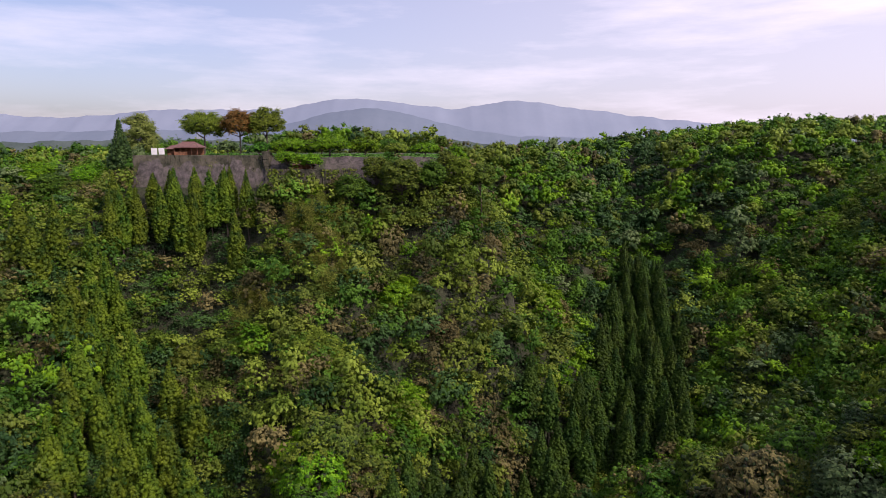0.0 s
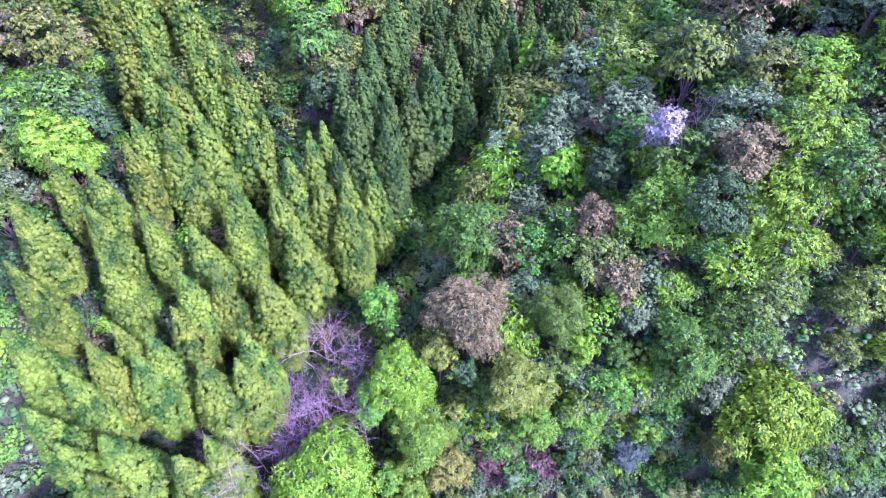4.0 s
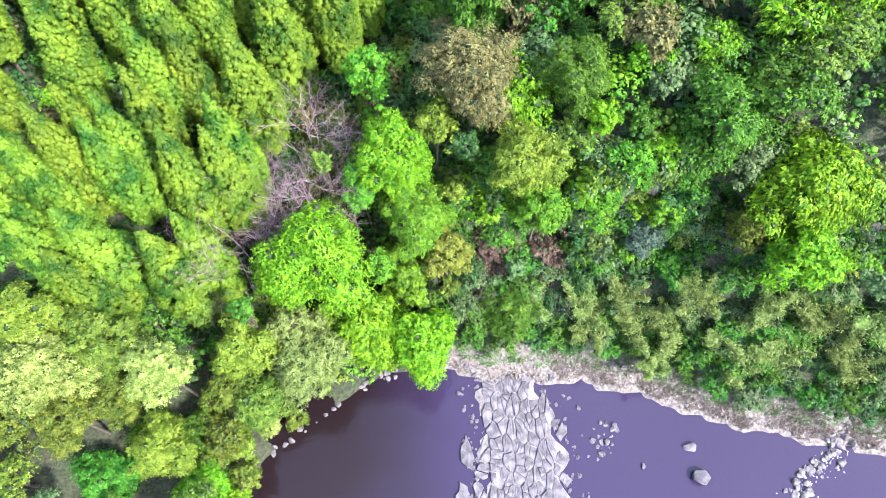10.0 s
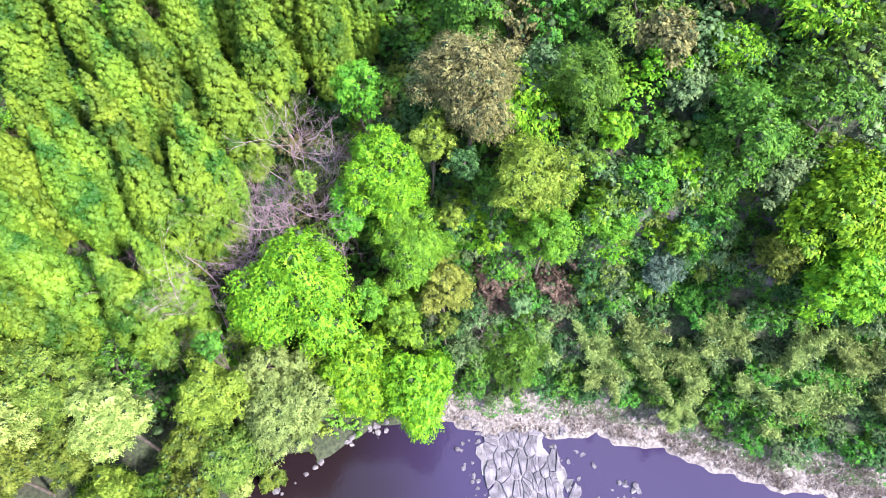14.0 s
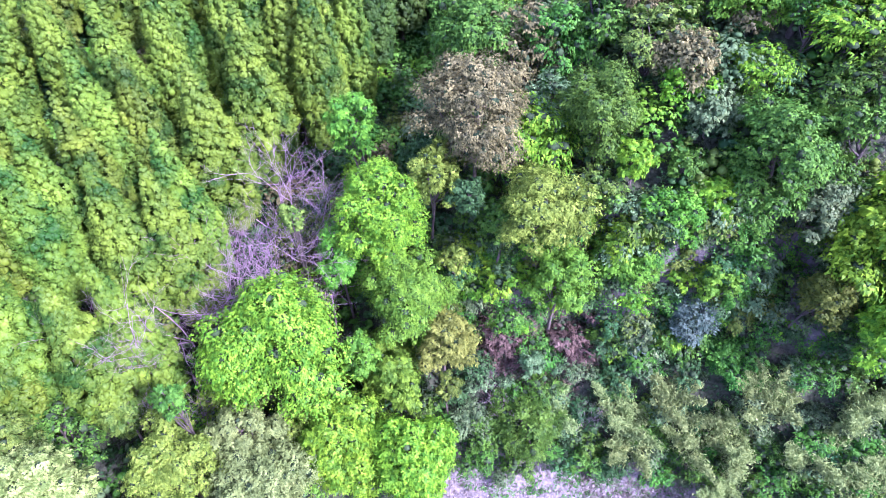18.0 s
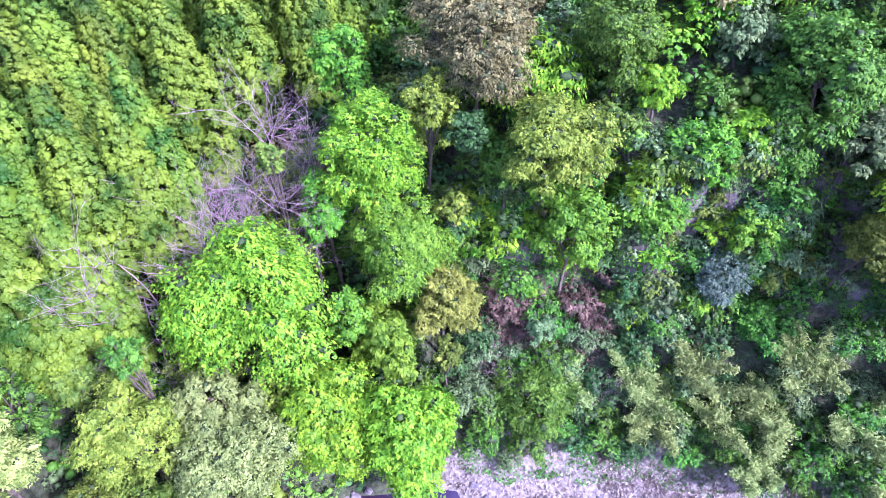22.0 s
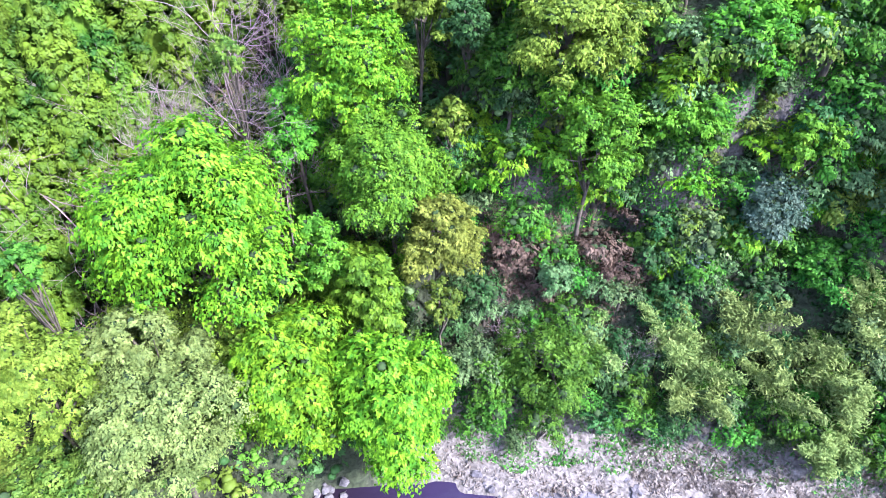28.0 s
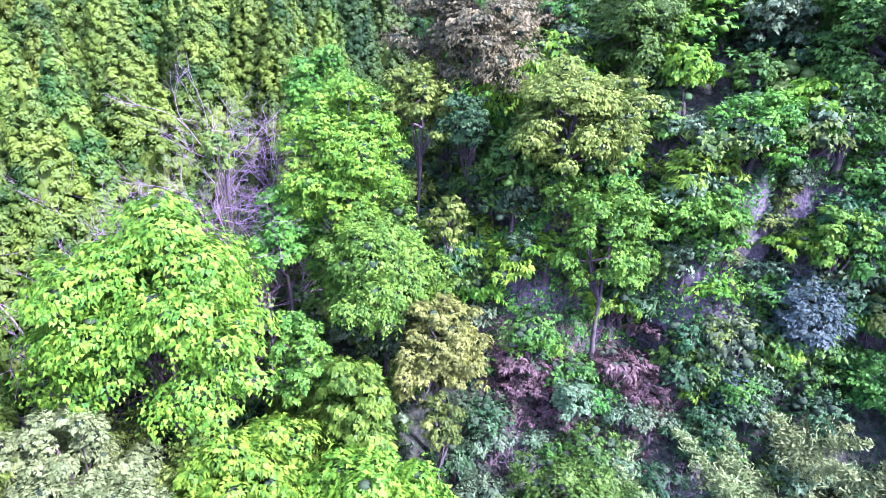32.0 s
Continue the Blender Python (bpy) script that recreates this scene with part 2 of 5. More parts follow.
def ico():
    g = (1 + 5 ** 0.5) / 2
    v = unit(np.array([(-1, g, 0), (1, g, 0), (-1, -g, 0), (1, -g, 0), (0, -1, g), (0, 1, g), (0, -1, -g), (0, 1, -g), (g, 0, -1), (g, 0, 1), (-g, 0, -1), (-g, 0, 1)], float))
    d = np.linalg.norm(v[:, None] - v[None], axis=-1)
    f = []
    for a in range(12):
        for b in range(a + 1, 12):
            for c in range(b + 1, 12):
                if d[a, b] < 1.1 and d[b, c] < 1.1 and d[a, c] < 1.1:
                    f.append((a, b, c) if np.dot(np.cross(v[b] - v[a], v[c] - v[a]), v[a]) > 0 else (a, c, b))
    return v, np.array(f)


ICO_V, ICO_F = ico()


def lumps(c, rc, flat, rng, solid=(0.45, 0.72)):
    """The dense inside of each leafy clump."""
    v = c[:, None] + ICO_V[None] * (rc[:, None] * rng.uniform(solid[0], solid[1], (len(c), 12)))[:, :, None] * np.array([1, 1, flat])
    return v.reshape(-1, 3), (ICO_F[None] + 12 * np.arange(len(c))[:, None, None]).reshape(-1, 3)


def sphere_dirs(n, rng, low=-1.0):
    z = rng.uniform(low, 1, n)
    a = rng.uniform(0, 2 * np.pi, n)
    r = np.sqrt(np.maximum(0, 1 - z * z))
    return np.stack([r * np.cos(a), r * np.sin(a), z], 1)


def crown_arrays(seed, R, height, clumps, leaves, leaf, flat=0.75, low=-0.25, clump=0.30, long=1.3, droop=0.0, spray=7, reach=0.75, sag=0.15, fan=0.42, jitter=0.36, solid=(0.3, 0.5), dome=0.3):
    """A crown of many leafy clumps over an uneven dome, each clump of small sprays of leaves; its middle is at the origin."""
    rng = np.random.default_rng(seed)
    d = sphere_dirs(clumps, rng, low)
    lump = 0.82 + 0.22 * np.sin(3 * np.arctan2(d[:, 1], d[:, 0]) + seed) * np.sqrt(1 - d[:, 2] ** 2)
    c = d * np.array([R, R, height / 2]) * (rng.uniform(0.5, 0.85, clumps) * lump)[:, None]
    rc = R * clump * rng.uniform(0.6, 1.35, clumps)
    c[:, 2] -= droop * (np.hypot(c[:, 0], c[:, 1]) / R) ** 2 * height * 0.3
    n = max(1, leaves // spray)
    pick = rng.choice(clumps, n, p=rc ** 2 / np.sum(rc ** 2))
    e = sphere_dirs(n, rng, -0.45)
    start = c[pick] + e * (rc[pick] * rng.uniform(0.62, 0.95, n))[:, None] * np.array([1, 1, flat])
    out = unit(e * np.array([1, 1, 0.4]) + unit(c[pick]) * 0.45 + rng.normal(size=e.shape) * np.array([0.4, 0.4, 0.2]))
    side = unit(np.cross(out, np.array([0.0, 0, 1]) + rng.normal(size=e.shape) * 0.15))
    L = (reach * rc[pick] * rng.uniform(0.45, 1.1, n))[:, None, None]
    u = np.linspace(0, 1, spray)[None, :, None]
    sgn = np.where(np.arange(spray) % 2, 1.0, -1.0)[None, :, None]
    P = start[:, None] + out[:, None] * L * u + side[:, None] * sgn * (1.05 - u) * L * fan - np.array([0, 0, 1.0]) * L * sag * u * u
    P = (P + rng.normal(size=P.shape) * leaf * 0.3).reshape(-1, 3)
    D = (out[:, None] + side[:, None] * sgn * 0.9 * (1 - u) - np.array([0, 0, 0.35 + sag])).reshape(-1, 3)
    N = unit(np.repeat(e, spray, 0) * (1.1 - dome) + unit(P * np.array([1, 1, R * 2 / height])) * dome + np.array([0, 0, 0.25]) + rng.normal(size=P.shape) * jitter * 0.8)
    return joined([leaf_quads(P, N, leaf * rng.uniform(0.6, 1.3, len(P)), long, rng, unit(D)), lumps(c, rc, flat, rng, solid)]), c


def cedar_arrays(seed, H, R, sprays, per, leaf, rings=12, around=9):
    """A full, pointed cone of many rounded sprays round a core of foliage; base at the origin, crown from a fifth of its height up."""
    rng = np.random.default_rng(seed)

    def profile(t):
        u = np.minimum(1, t * H * 0.8 / 13.5)
        return R * (1 - (1 - u) ** 1.05) * (1 - 0.3 * np.maximum(0, t - 0.65) / 0.35)

    t = np.sort(rng.uniform(0.002, 1.0, sprays) ** 0.62)
    a = np.arange(sprays) * 2.39996 + rng.uniform(-0.4, 0.4, sprays)
    r = profile(t) * rng.uniform(0.78, 1.0, sprays) * (1 + 0.07 * np.sin(3 * a + seed + 5 * t))
    c = np.stack([r * np.cos(a), r * np.sin(a), H * (1 - 0.80 * t)], 1)
    out = unit(np.stack([np.cos(a), np.sin(a), np.full(sprays, 0.45)], 1))
    rc = (0.20 + 0.40 * np.minimum(1, t * 2.0)) * rng.uniform(0.65, 1.35, sprays) * R / 3.0 * (420 / sprays) ** 0.35
    pick = np.repeat(np.arange(sprays), per)
    e = unit(sphere_dirs(len(pick), rng, -0.5) + out[pick] * 0.55)
    P = c[pick] + e * (rc[pick] * rng.uniform(0.7, 1.15, len(pick)))[:, None] * np.array([1, 1, 1.15])
    N = unit(e * 0.85 + out[pick] * 0.3 + np.array([0, 0, 0.15]) + rng.normal(size=e.shape) * 0.2)
    D = unit(out[pick] * np.array([1, 1, 0]) + np.array([0, 0, -0.35]) + rng.normal(size=e.shape) * 0.6)
    leaves = leaf_quads(P, N, leaf * rng.uniform(0.6, 1.3, len(pick)), 1.7, rng, D)
    tt = np.linspace(0.02, 1.0, rings)[:, None]
    aa = np.linspace(0, 2 * np.pi, around, endpoint=False)[None, :] + tt * 9
    rr = profile(tt) * rng.uniform(0.45, 0.65, (rings, around))
    core = np.stack([rr * np.cos(aa), rr * np.sin(aa), H * (1 - 0.80 * tt) + 0 * aa], -1).reshape(-1, 3)
    i, j = np.meshgrid(np.arange(rings - 1), np.arange(around), indexing="ij")
    k = (j + 1) % around
    cq = np.stack([(i + 1) * around + j, (i + 1) * around + k, i * around + k, i * around + j], -1).reshape(-1, 4)
    return joined([leaves, lumps(c, rc, 1.1, rng, (0.5, 0.8)), (core, np.concatenate([cq[:, :3], cq[:, [0, 2, 3]]]))])


def tube(path, radii, sides=5):
    path = np.asarray(path, float)
    tan = unit(np.gradient(path, axis=0))
    ref = np.array([0.31, 0.95, 0.05])
    u = unit(np.cross(tan, ref))
    v = np.cross(tan, u)
    ang = np.linspace(0, 2 * np.pi, sides, endpoint=False)
    ring = path[:, None] + (u[:, None] * np.cos(ang)[None, :, None] + v[:, None] * np.sin(ang)[None, :, None]) * np.asarray(radii)[:, None, None]
    n = len(path)
    i, j = np.meshgrid(np.arange(n - 1), np.arange(sides), indexing="ij")
    k = (j + 1) % sides
    q = np.stack([i * sides + j, i * sides + k, (i + 1) * sides + k, (i + 1) * sides + j], -1).reshape(-1, 4)
    return ring.reshape(-1, 3), q


def joined(pieces):
    vs, qs, o = [], [], 0
    for v, q in pieces:
        vs.append(v)
        qs.append(q + o)
        o += len(v)
    return np.concatenate(vs), np.concatenate(qs)


def limbs_arrays(seed, H, top, centres, count, radius):
    """A tapered, slightly bent trunk from the origin, with limbs that reach into the clumps."""
    rng = np.random.default_rng(seed)
    bend = rng.normal(size=2) * H * 0.03
    s = np.linspace(0, 1, 7)
    path = np.stack([bend[0] * np.sin(s * 3), bend[1] * np.sin(s * 2.3), s * H - 0.4], 1)
    pieces = [tube(path, radius * (1.15 - 0.8 * s), 7)]
    for c in centres[rng.permutation(len(centres))[:count]]:
        a = path[rng.integers(2, 6)]
        b = np.array([c[0], c[1], c[2] + top])
        m = (a + b) / 2 + np.array([0, 0, -0.08 * np.linalg.norm(b - a)])
        pieces.append(tube([a, (a + m) / 2, m, (m + b) / 2, b], radius * np.array([0.42, 0.34, 0.26, 0.18, 0.07]), 4))
    return joined(pieces)


def bare_arrays(seed, H, spread, depth=5):
    """Leafless: trunk, limbs and twigs."""
    rng = np.random.default_rng(seed)
    pieces = []

    def grow(p, d, length, r, level):
        n = 4
        pts = [p]
        for _ in range(n):
            d = unit(d + rng.normal(size=3) * 0.16 + np.array([0, 0, 0.05]))
            pts.append(pts[-1] + d * length / n)
        pieces.append(tube(pts, np.linspace(r, r * 0.55, n + 1), 3 if level > 1 else 5))
        if level < depth:
            for _ in range(rng.integers(3, 5)):
                k = rng.integers(2, n + 1)
                grow(pts[k], unit(d + rng.normal(size=3) * spread), length * rng.uniform(0.55, 0.78), r * 0.58, level + 1)

    grow(np.array([0.0, 0, -0.3]), np.array([0, 0, 1.0]), H * 0.42, H * 0.0062, 0)
    return joined(pieces)


def plume_arrays(seed, H, culms, leaves, lean):
    """Bamboo: arching culms that end in feathery plumes. Returns culms and leaves."""
    rng = np.random.default_rng(seed)
    stems, P, N = [], [], []
    for _ in range(culms):
        a = rng.uniform(0, 2 * np.pi)
        base = np.array([rng.normal() * 0.9, rng.normal() * 0.9, -0.3])
        dirn = np.array([np.cos(a), np.sin(a), 0])
        h, reach = H * rng.uniform(0.75, 1.05), H * lean * rng.uniform(0.5, 1.2)
        s = np.linspace(0, 1, 9)[:, None]
        path = base + dirn * reach * s ** 2.4 + np.array([0, 0, 1]) * h * (s - 0.16 * s ** 4)
        stems.append(tube(path, np.linspace(0.055, 0.012, 9), 4))
        m = leaves // culms
        f = rng.uniform(0.3, 1.0, m) ** 0.8
        at = base + dirn * reach * (f ** 2.4)[:, None] + np.array([0, 0, 1]) * (h * (f - 0.16 * f ** 4))[:, None]
        w = (1.02 - f) ** 0.7 * H * 0.17 + 0.1
        P.append(at + rng.normal(size=(m, 3)) * w[:, None] * np.array([0.6, 0.6, 0.45]))
        N.append(unit(rng.normal(size=(m, 3)) * 0.7 + np.array([0, 0, 0.8])))
    P, N = np.concatenate(P), np.concatenate(N)
    return stems, leaf_quads(P, N, rng.uniform(0.04, 0.085, len(P)), 3.6, rng)


# ---- the lie of the land ----
def along(x, y, pts):
    """Distance to a winding line on the plan, the line's height at its nearest point, and whether the place lies to its left."""
    best, height, side = np.full(x.shape, 1e9), np.zeros(x.shape), np.zeros(x.shape)
    for (ax, ay, az_), (bx, by, bz) in zip(pts[:-1], pts[1:]):
        dx, dy = bx - ax, by - ay
        f = np.clip(((x - ax) * dx + (y - ay) * dy) / (dx * dx + dy * dy), 0, 1)
        d = np.hypot(x - ax - f * dx, y - ay - f * dy)
        near = d < best
        best, height = np.where(near, d, best), np.where(near, az_ + f * (bz - az_), height)
        side = np.where(near, (dx * (y - ay) - dy * (x - ax)) > 0, side)
    return best, height, side


RAVINE = [(-21, 20, 0), (-17, 45, 8), (-12, 66, 13), (-2, 95, 17), (10, 122, 17), (46, 150, 17), (63, 190, 27), (73, 225, 40), (86, 290, 66), (110, 390, 88), (190, 900, 92)]
GULLY = [(-14, 62, 12), (-38, 84, 22), (-55, 120, 34), (-66, 150, 50), (-76, 180, 72), (-84, 194, 86)]
SIDE_GULLIES = ([(28, 116, 19), (52, 107, 36), (85, 106, 56), (125, 112, 78)], [(62, 190, 27), (90, 204, 43), (125, 228, 63), (170, 260, 86)])


def wave(x, y, size, seed):
    return (np.sin(x / size + seed) * np.cos(y / size * 1.13 + seed * 2.1) + 0.5 * np.sin(x / size * 2.3 + y / size * 1.7 + seed * 3.3)
            + 0.25 * np.cos(x / size * 4.7 - y / size * 4.1 + seed))


def smin(a, b, k):
    h = np.clip(0.5 + 0.5 * (b - a) / k, 0, 1)
    return b + (a - b) * h - k * h * (1 - h)


def shore(x):
    """The y of the river's edge on the side of the woods."""
    left = 23.0 - np.clip(-x - 8, 0, 40) * 0.75 - np.maximum(-x - 23.5, 0) * 5.0
    right = np.interp(x, (0, 3, 8, 15, 20, 25, 32, 36, 47, 57, 80, 200), (24.0, 22.6, 21.9, 21.9, 21.6, 20.6, 18.2, 16.4, 14.3, 12.6, 9.0, -6.0)) + 0.35 * np.sin(x * 0.75) + 0.25 * np.sin(x * 1.7)
    f = np.clip((x + 6) / 8, 0, 1)
    return left * (1 - f) + right * f


def ground_height(x, y):
    x, y = np.asarray(x, float), np.asarray(y, float)
    d1, z1, s1 = along(x, y, RAVINE)
    d2, z2, _ = along(x, y, GULLY)
    h = smin(z1 + np.maximum(d1 - 6, 0) * np.where((s1 > 0) & (y > 80), 1.1, 0.70), z2 + np.maximum(d2 - 7, 0) * 0.85, 5)
    for line in SIDE_GULLIES:
        d3, z3, _ = along(x, y, line)
        h = smin(h, z3 + np.maximum(d3 - 3, 0) * 0.75, 5)
    top = 92 + 3 * wave(x, y, 60, 1.0) + 12 / (1 + np.exp(-np.clip((x - 70) / 15, -40, 40))) - np.clip(-x - 97, 0, 22) * np.clip((215 - y) / 30, 0, 1)
    h = smin(h, top, 12)
    # the ground climbs to the foot of the castle's walls; behind them it is levelled
    fore = (x > -99) & (x < 22) & (y > 140)
    h = np.where(fore, np.maximum(h, 92.5 - np.maximum(194 - y, 0) * 1.05 - np.maximum(x + 2, 0) * 1.0), h)
    castle = (x > -96) & (x < 4) & (y > 196)
    h = np.where(castle, 101.5, h)
    h = np.where((x > -50) & (x < -36) & (y > 187) & (y <= 196), 97.0, h)
    beyond = np.clip((y - 300) / 80, 0, 1)
    h = h * (1 - beyond) + beyond * (82 + np.clip((x - 40) / 40, 0, 1) * 6 + 6 * wave(x, y, 150, 2.0) - np.clip((y - 420) / 500, 0, 1) * 20 + np.clip((x - 60) / 120, 0, 1) * 16)
    # the river's side: bank, then a cliff on the right, a gentler slope on the left
    s = y - shore(x)
    brink = 38.6 + 1.5 * np.sin(x * 0.21 + 1) + 0.8 * np.sin(x * 0.63) + np.clip((x - 10) / 4, 0, 1) * np.clip((19 - x) / 4, 0, 1) * 2.6 - np.clip((x - 19) / 8, 0, 1) * 1.5 - np.clip((x - 33) / 8, 0, 1) * 4.0
    cliffed = 1 / (1 + np.exp(-np.clip((x + 2.0) / 1.6, -40, 40)))
    rise = np.clip((y - brink + 1.2) / 2.6, 0, 1) ** 1.4
    right = 0.35 + np.clip(s, 0, 3) * 0.18 + np.maximum(s - 3, 0) * 0.62 + cliffed * (np.clip(s - 8, 0, 9) * 0.32 + rise * 12.0 + np.maximum(y - brink, 0) * 0.22)
    left = 0.35 + np.clip(s, 0, 12) * 0.22 + np.maximum(y - 24, 0) * 0.5 + np.maximum(-x - 24, 0) * 0.12
    f = np.clip((x + 14) / 6, 0, 1)
    side = left * (1 - f) + right * f + np.maximum(y - 180, 0) * 0.9
    bed = np.minimum(-0.9 + 0.4 * wave(x, y, 6, 3), -0.3)
    h = np.where(s > 0, smin(h, side, 2.0), np.maximum(bed, s * 0.5))
    h = np.where(y < -38, np.minimum(np.maximum(-y - 38, 0) * 0.5, 70) - 1.0, h)
    return h + np.where(s > 4, 0.25 * wave(x, y, 3.1, 5), 0)


def height_at(x, y):
    return float(ground_height(np.array([x]), np.array([y]))[0])


def graded(fine_a, fine_b, step, far, growth=1.14):
    mid = list(np.arange(fine_a, fine_b + step, step))
    lo, hi, s = [mid[0]], [mid[-1]], step
    while hi[-1] < far:
        s = min(s * growth, 2.6 if hi[-1] < 330 else 220)
        hi.append(hi[-1] + s)
    s = step
    while lo[-1] > -far:
        s = min(s * growth, 2.6 if lo[-1] > -150 else 220)
        lo.append(lo[-1] - s)
    return np.array(lo[:0:-1] + mid + hi[1:])


def ground_material():
    """Leaf litter; bare stone where it is steep; gravel and dry grass by the water."""
    m, n, l, p = nodes_of("woodland_ground")
    tc, geo, sep, nsep = n.new("ShaderNodeTexCoord"), n.new("ShaderNodeNewGeometry"), n.new("ShaderNodeSeparateXYZ"), n.new("ShaderNodeSeparateXYZ")
    big, small = n.new("ShaderNodeTexNoise"), n.new("ShaderNodeTexNoise")
    big.inputs["Scale"].default_value, big.inputs["Detail"].default_value = 0.25, 6
    small.inputs["Scale"].default_value, small.inputs["Detail"].default_value = 2.5, 6
    for q in (big, small):
        l.new(tc.outputs["Object"], q.inputs["Vector"])
    l.new(geo.outputs["True Normal"], nsep.inputs[0])
    l.new(tc.outputs["Object"], sep.inputs[0])

    def ramp2(src, a, b, p0=0.35, p1=0.65):
        r = n.new("ShaderNodeValToRGB")
        r.color_ramp.elements[0].color, r.color_ramp.elements[1].color = (*a, 1), (*b, 1)
        r.color_ramp.elements[0].position, r.color_ramp.elements[1].position = p0, p1
        l.new(src, r.inputs["Fac"])
        return r.outputs["Color"]

    def blend(fac, a, b):
        x = n.new("ShaderNodeMixRGB")
        l.new(fac, x.inputs["Fac"])
        l.new(a, x.inputs[1])
        l.new(b, x.inputs[2])
        return x.outputs["Color"]

    rock_n = n.new("ShaderNodeTexNoise")
    rock_n.inputs["Scale"].default_value, rock_n.inputs["Detail"].default_value, rock_n.inputs["Roughness"].default_value = 0.7, 12, 0.72
    l.new(tc.outputs["Object"], rock_n.inputs["Vector"])
    litter = blend(big.outputs["Fac"], ramp2(small.outputs["Fac"], (0.018, 0.016, 0.010), (0.048, 0.040, 0.027)), ramp2(small.outputs["Fac"], (0.016, 0.028, 0.009), (0.04, 0.065, 0.02)))
    stone = blend(big.outputs["Fac"], ramp2(rock_n.outputs["Fac"], (0.015, 0.012, 0.015), (0.10, 0.078, 0.095)), ramp2(rock_n.outputs["Fac"], (0.03, 0.035, 0.02), (0.13, 0.12, 0.09)))
    gravel = ramp2(small.outputs["Fac"], (0.07, 0.06, 0.052), (0.19, 0.165, 0.15))
    steep = n.new("ShaderNodeMapRange")
    l.new(nsep.outputs["Z"], steep.inputs["Value"])
    steep.inputs["From Min"].default_value, steep.inputs["From Max"].default_value = 0.55, 0.35
    low = n.new("ShaderNodeMapRange")
    l.new(sep.outputs["Z"], low.inputs["Value"])
    low.inputs["From Min"].default_value, low.inputs["From Max"].default_value = 3.4, 2.0
    east = n.new("ShaderNodeMapRange")
    l.new(sep.outputs["X"], east.inputs["Value"])
    east.inputs["From Min"].default_value, east.inputs["From Max"].default_value = -5, 2
    gate = n.new("ShaderNodeMath")
    gate.operation = "MULTIPLY"
    l.new(low.outputs[0], gate.inputs[0])
    l.new(east.outputs[0], gate.inputs[1])
    col = blend(gate.outputs[0], blend(steep.outputs[0], litter, stone), gravel)
    l.new(col, p.inputs["Base Color"])
    p.inputs["Roughness"].default_value = 0.95
    bp = n.new("ShaderNodeBump")
    bp.inputs["Strength"].default_value, bp.inputs["Distance"].default_value = 0.8, 0.3
    l.new(small.outputs["Fac"], bp.inputs["Height"])
    l.new(bp.outputs[0], p.inputs["Normal"])
    return m


def build_ground():
    xs, ys = graded(-70, 90, 1.1, 4300), graded(-6, 75, 1.0, 4300)
    X, Y = np.meshgrid(xs, ys)
    Z = ground_height(X, Y)
    rough_cliff = np.clip((np.gradient(Z, ys, axis=0) - 1.5), 0, 1)
    Y2 = Y - rough_cliff * (0.9 * wave(X, Z, 2.1, 1) + 0.5 * wave(X, Z, 0.9, 4))
    verts = np.stack([X, Y2, Z], -1).reshape(-1, 3)
    i, j = np.meshgrid(np.arange(len(ys) - 1), np.arange(len(xs) - 1), indexing="ij")
    w = len(xs)
    q = np.stack([i * w + j, i * w + j + 1, (i + 1) * w + j + 1, (i + 1) * w + j], -1).reshape(-1, 4)
    ob = new("ground", mesh_of("ground", verts, q, ground_material(), smooth=True))
    tagged(ob, "wooded hills, ravines and a rock cliff above a river bank", "ground", kind="structure")


def water_material():
    m, n, l, p = nodes_of("river_water")
    tc, no, fine = n.new("ShaderNodeTexCoord"), n.new("ShaderNodeTexNoise"), n.new("ShaderNodeTexNoise")
    mp = n.new("ShaderNodeMapping")
    mp.inputs["Scale"].default_value = (0.022, 0.035, 1)
    l.new(tc.outputs["Object"], mp.inputs["Vector"])
    l.new(mp.outputs[0], no.inputs["Vector"])
    no.inputs["Scale"].default_value, no.inputs["Detail"].default_value = 1.0, 3
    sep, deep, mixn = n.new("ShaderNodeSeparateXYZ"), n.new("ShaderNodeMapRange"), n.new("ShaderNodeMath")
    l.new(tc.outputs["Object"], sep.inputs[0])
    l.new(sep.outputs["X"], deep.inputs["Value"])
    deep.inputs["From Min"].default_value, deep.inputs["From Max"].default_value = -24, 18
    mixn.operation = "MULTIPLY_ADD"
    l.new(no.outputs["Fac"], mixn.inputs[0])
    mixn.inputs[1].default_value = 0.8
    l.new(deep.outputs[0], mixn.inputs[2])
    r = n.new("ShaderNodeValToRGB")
    # dark at left; violet of the mirrored sky put into the colour at right
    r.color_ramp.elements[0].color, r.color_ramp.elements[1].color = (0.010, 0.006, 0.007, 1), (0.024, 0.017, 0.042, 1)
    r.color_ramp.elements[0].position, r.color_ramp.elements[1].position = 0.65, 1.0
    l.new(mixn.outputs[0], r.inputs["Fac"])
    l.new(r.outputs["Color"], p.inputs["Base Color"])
    p.inputs["Roughness"].default_value = 0.06
    p.inputs["IOR"].default_value = 1.33
    l.new(tc.outputs["Object"], fine.inputs["Vector"])
    fine.inputs["Scale"].default_value, fine.inputs["Detail"].default_value = 1.6, 4
    bp = n.new("ShaderNodeBump")
    bp.inputs["Strength"].default_value, bp.inputs["Distance"].default_value = 0.25, 0.12
    l.new(fine.outputs["Fac"], bp.inputs["Height"])
    l.new(bp.outputs[0], p.inputs["Normal"])
    return m


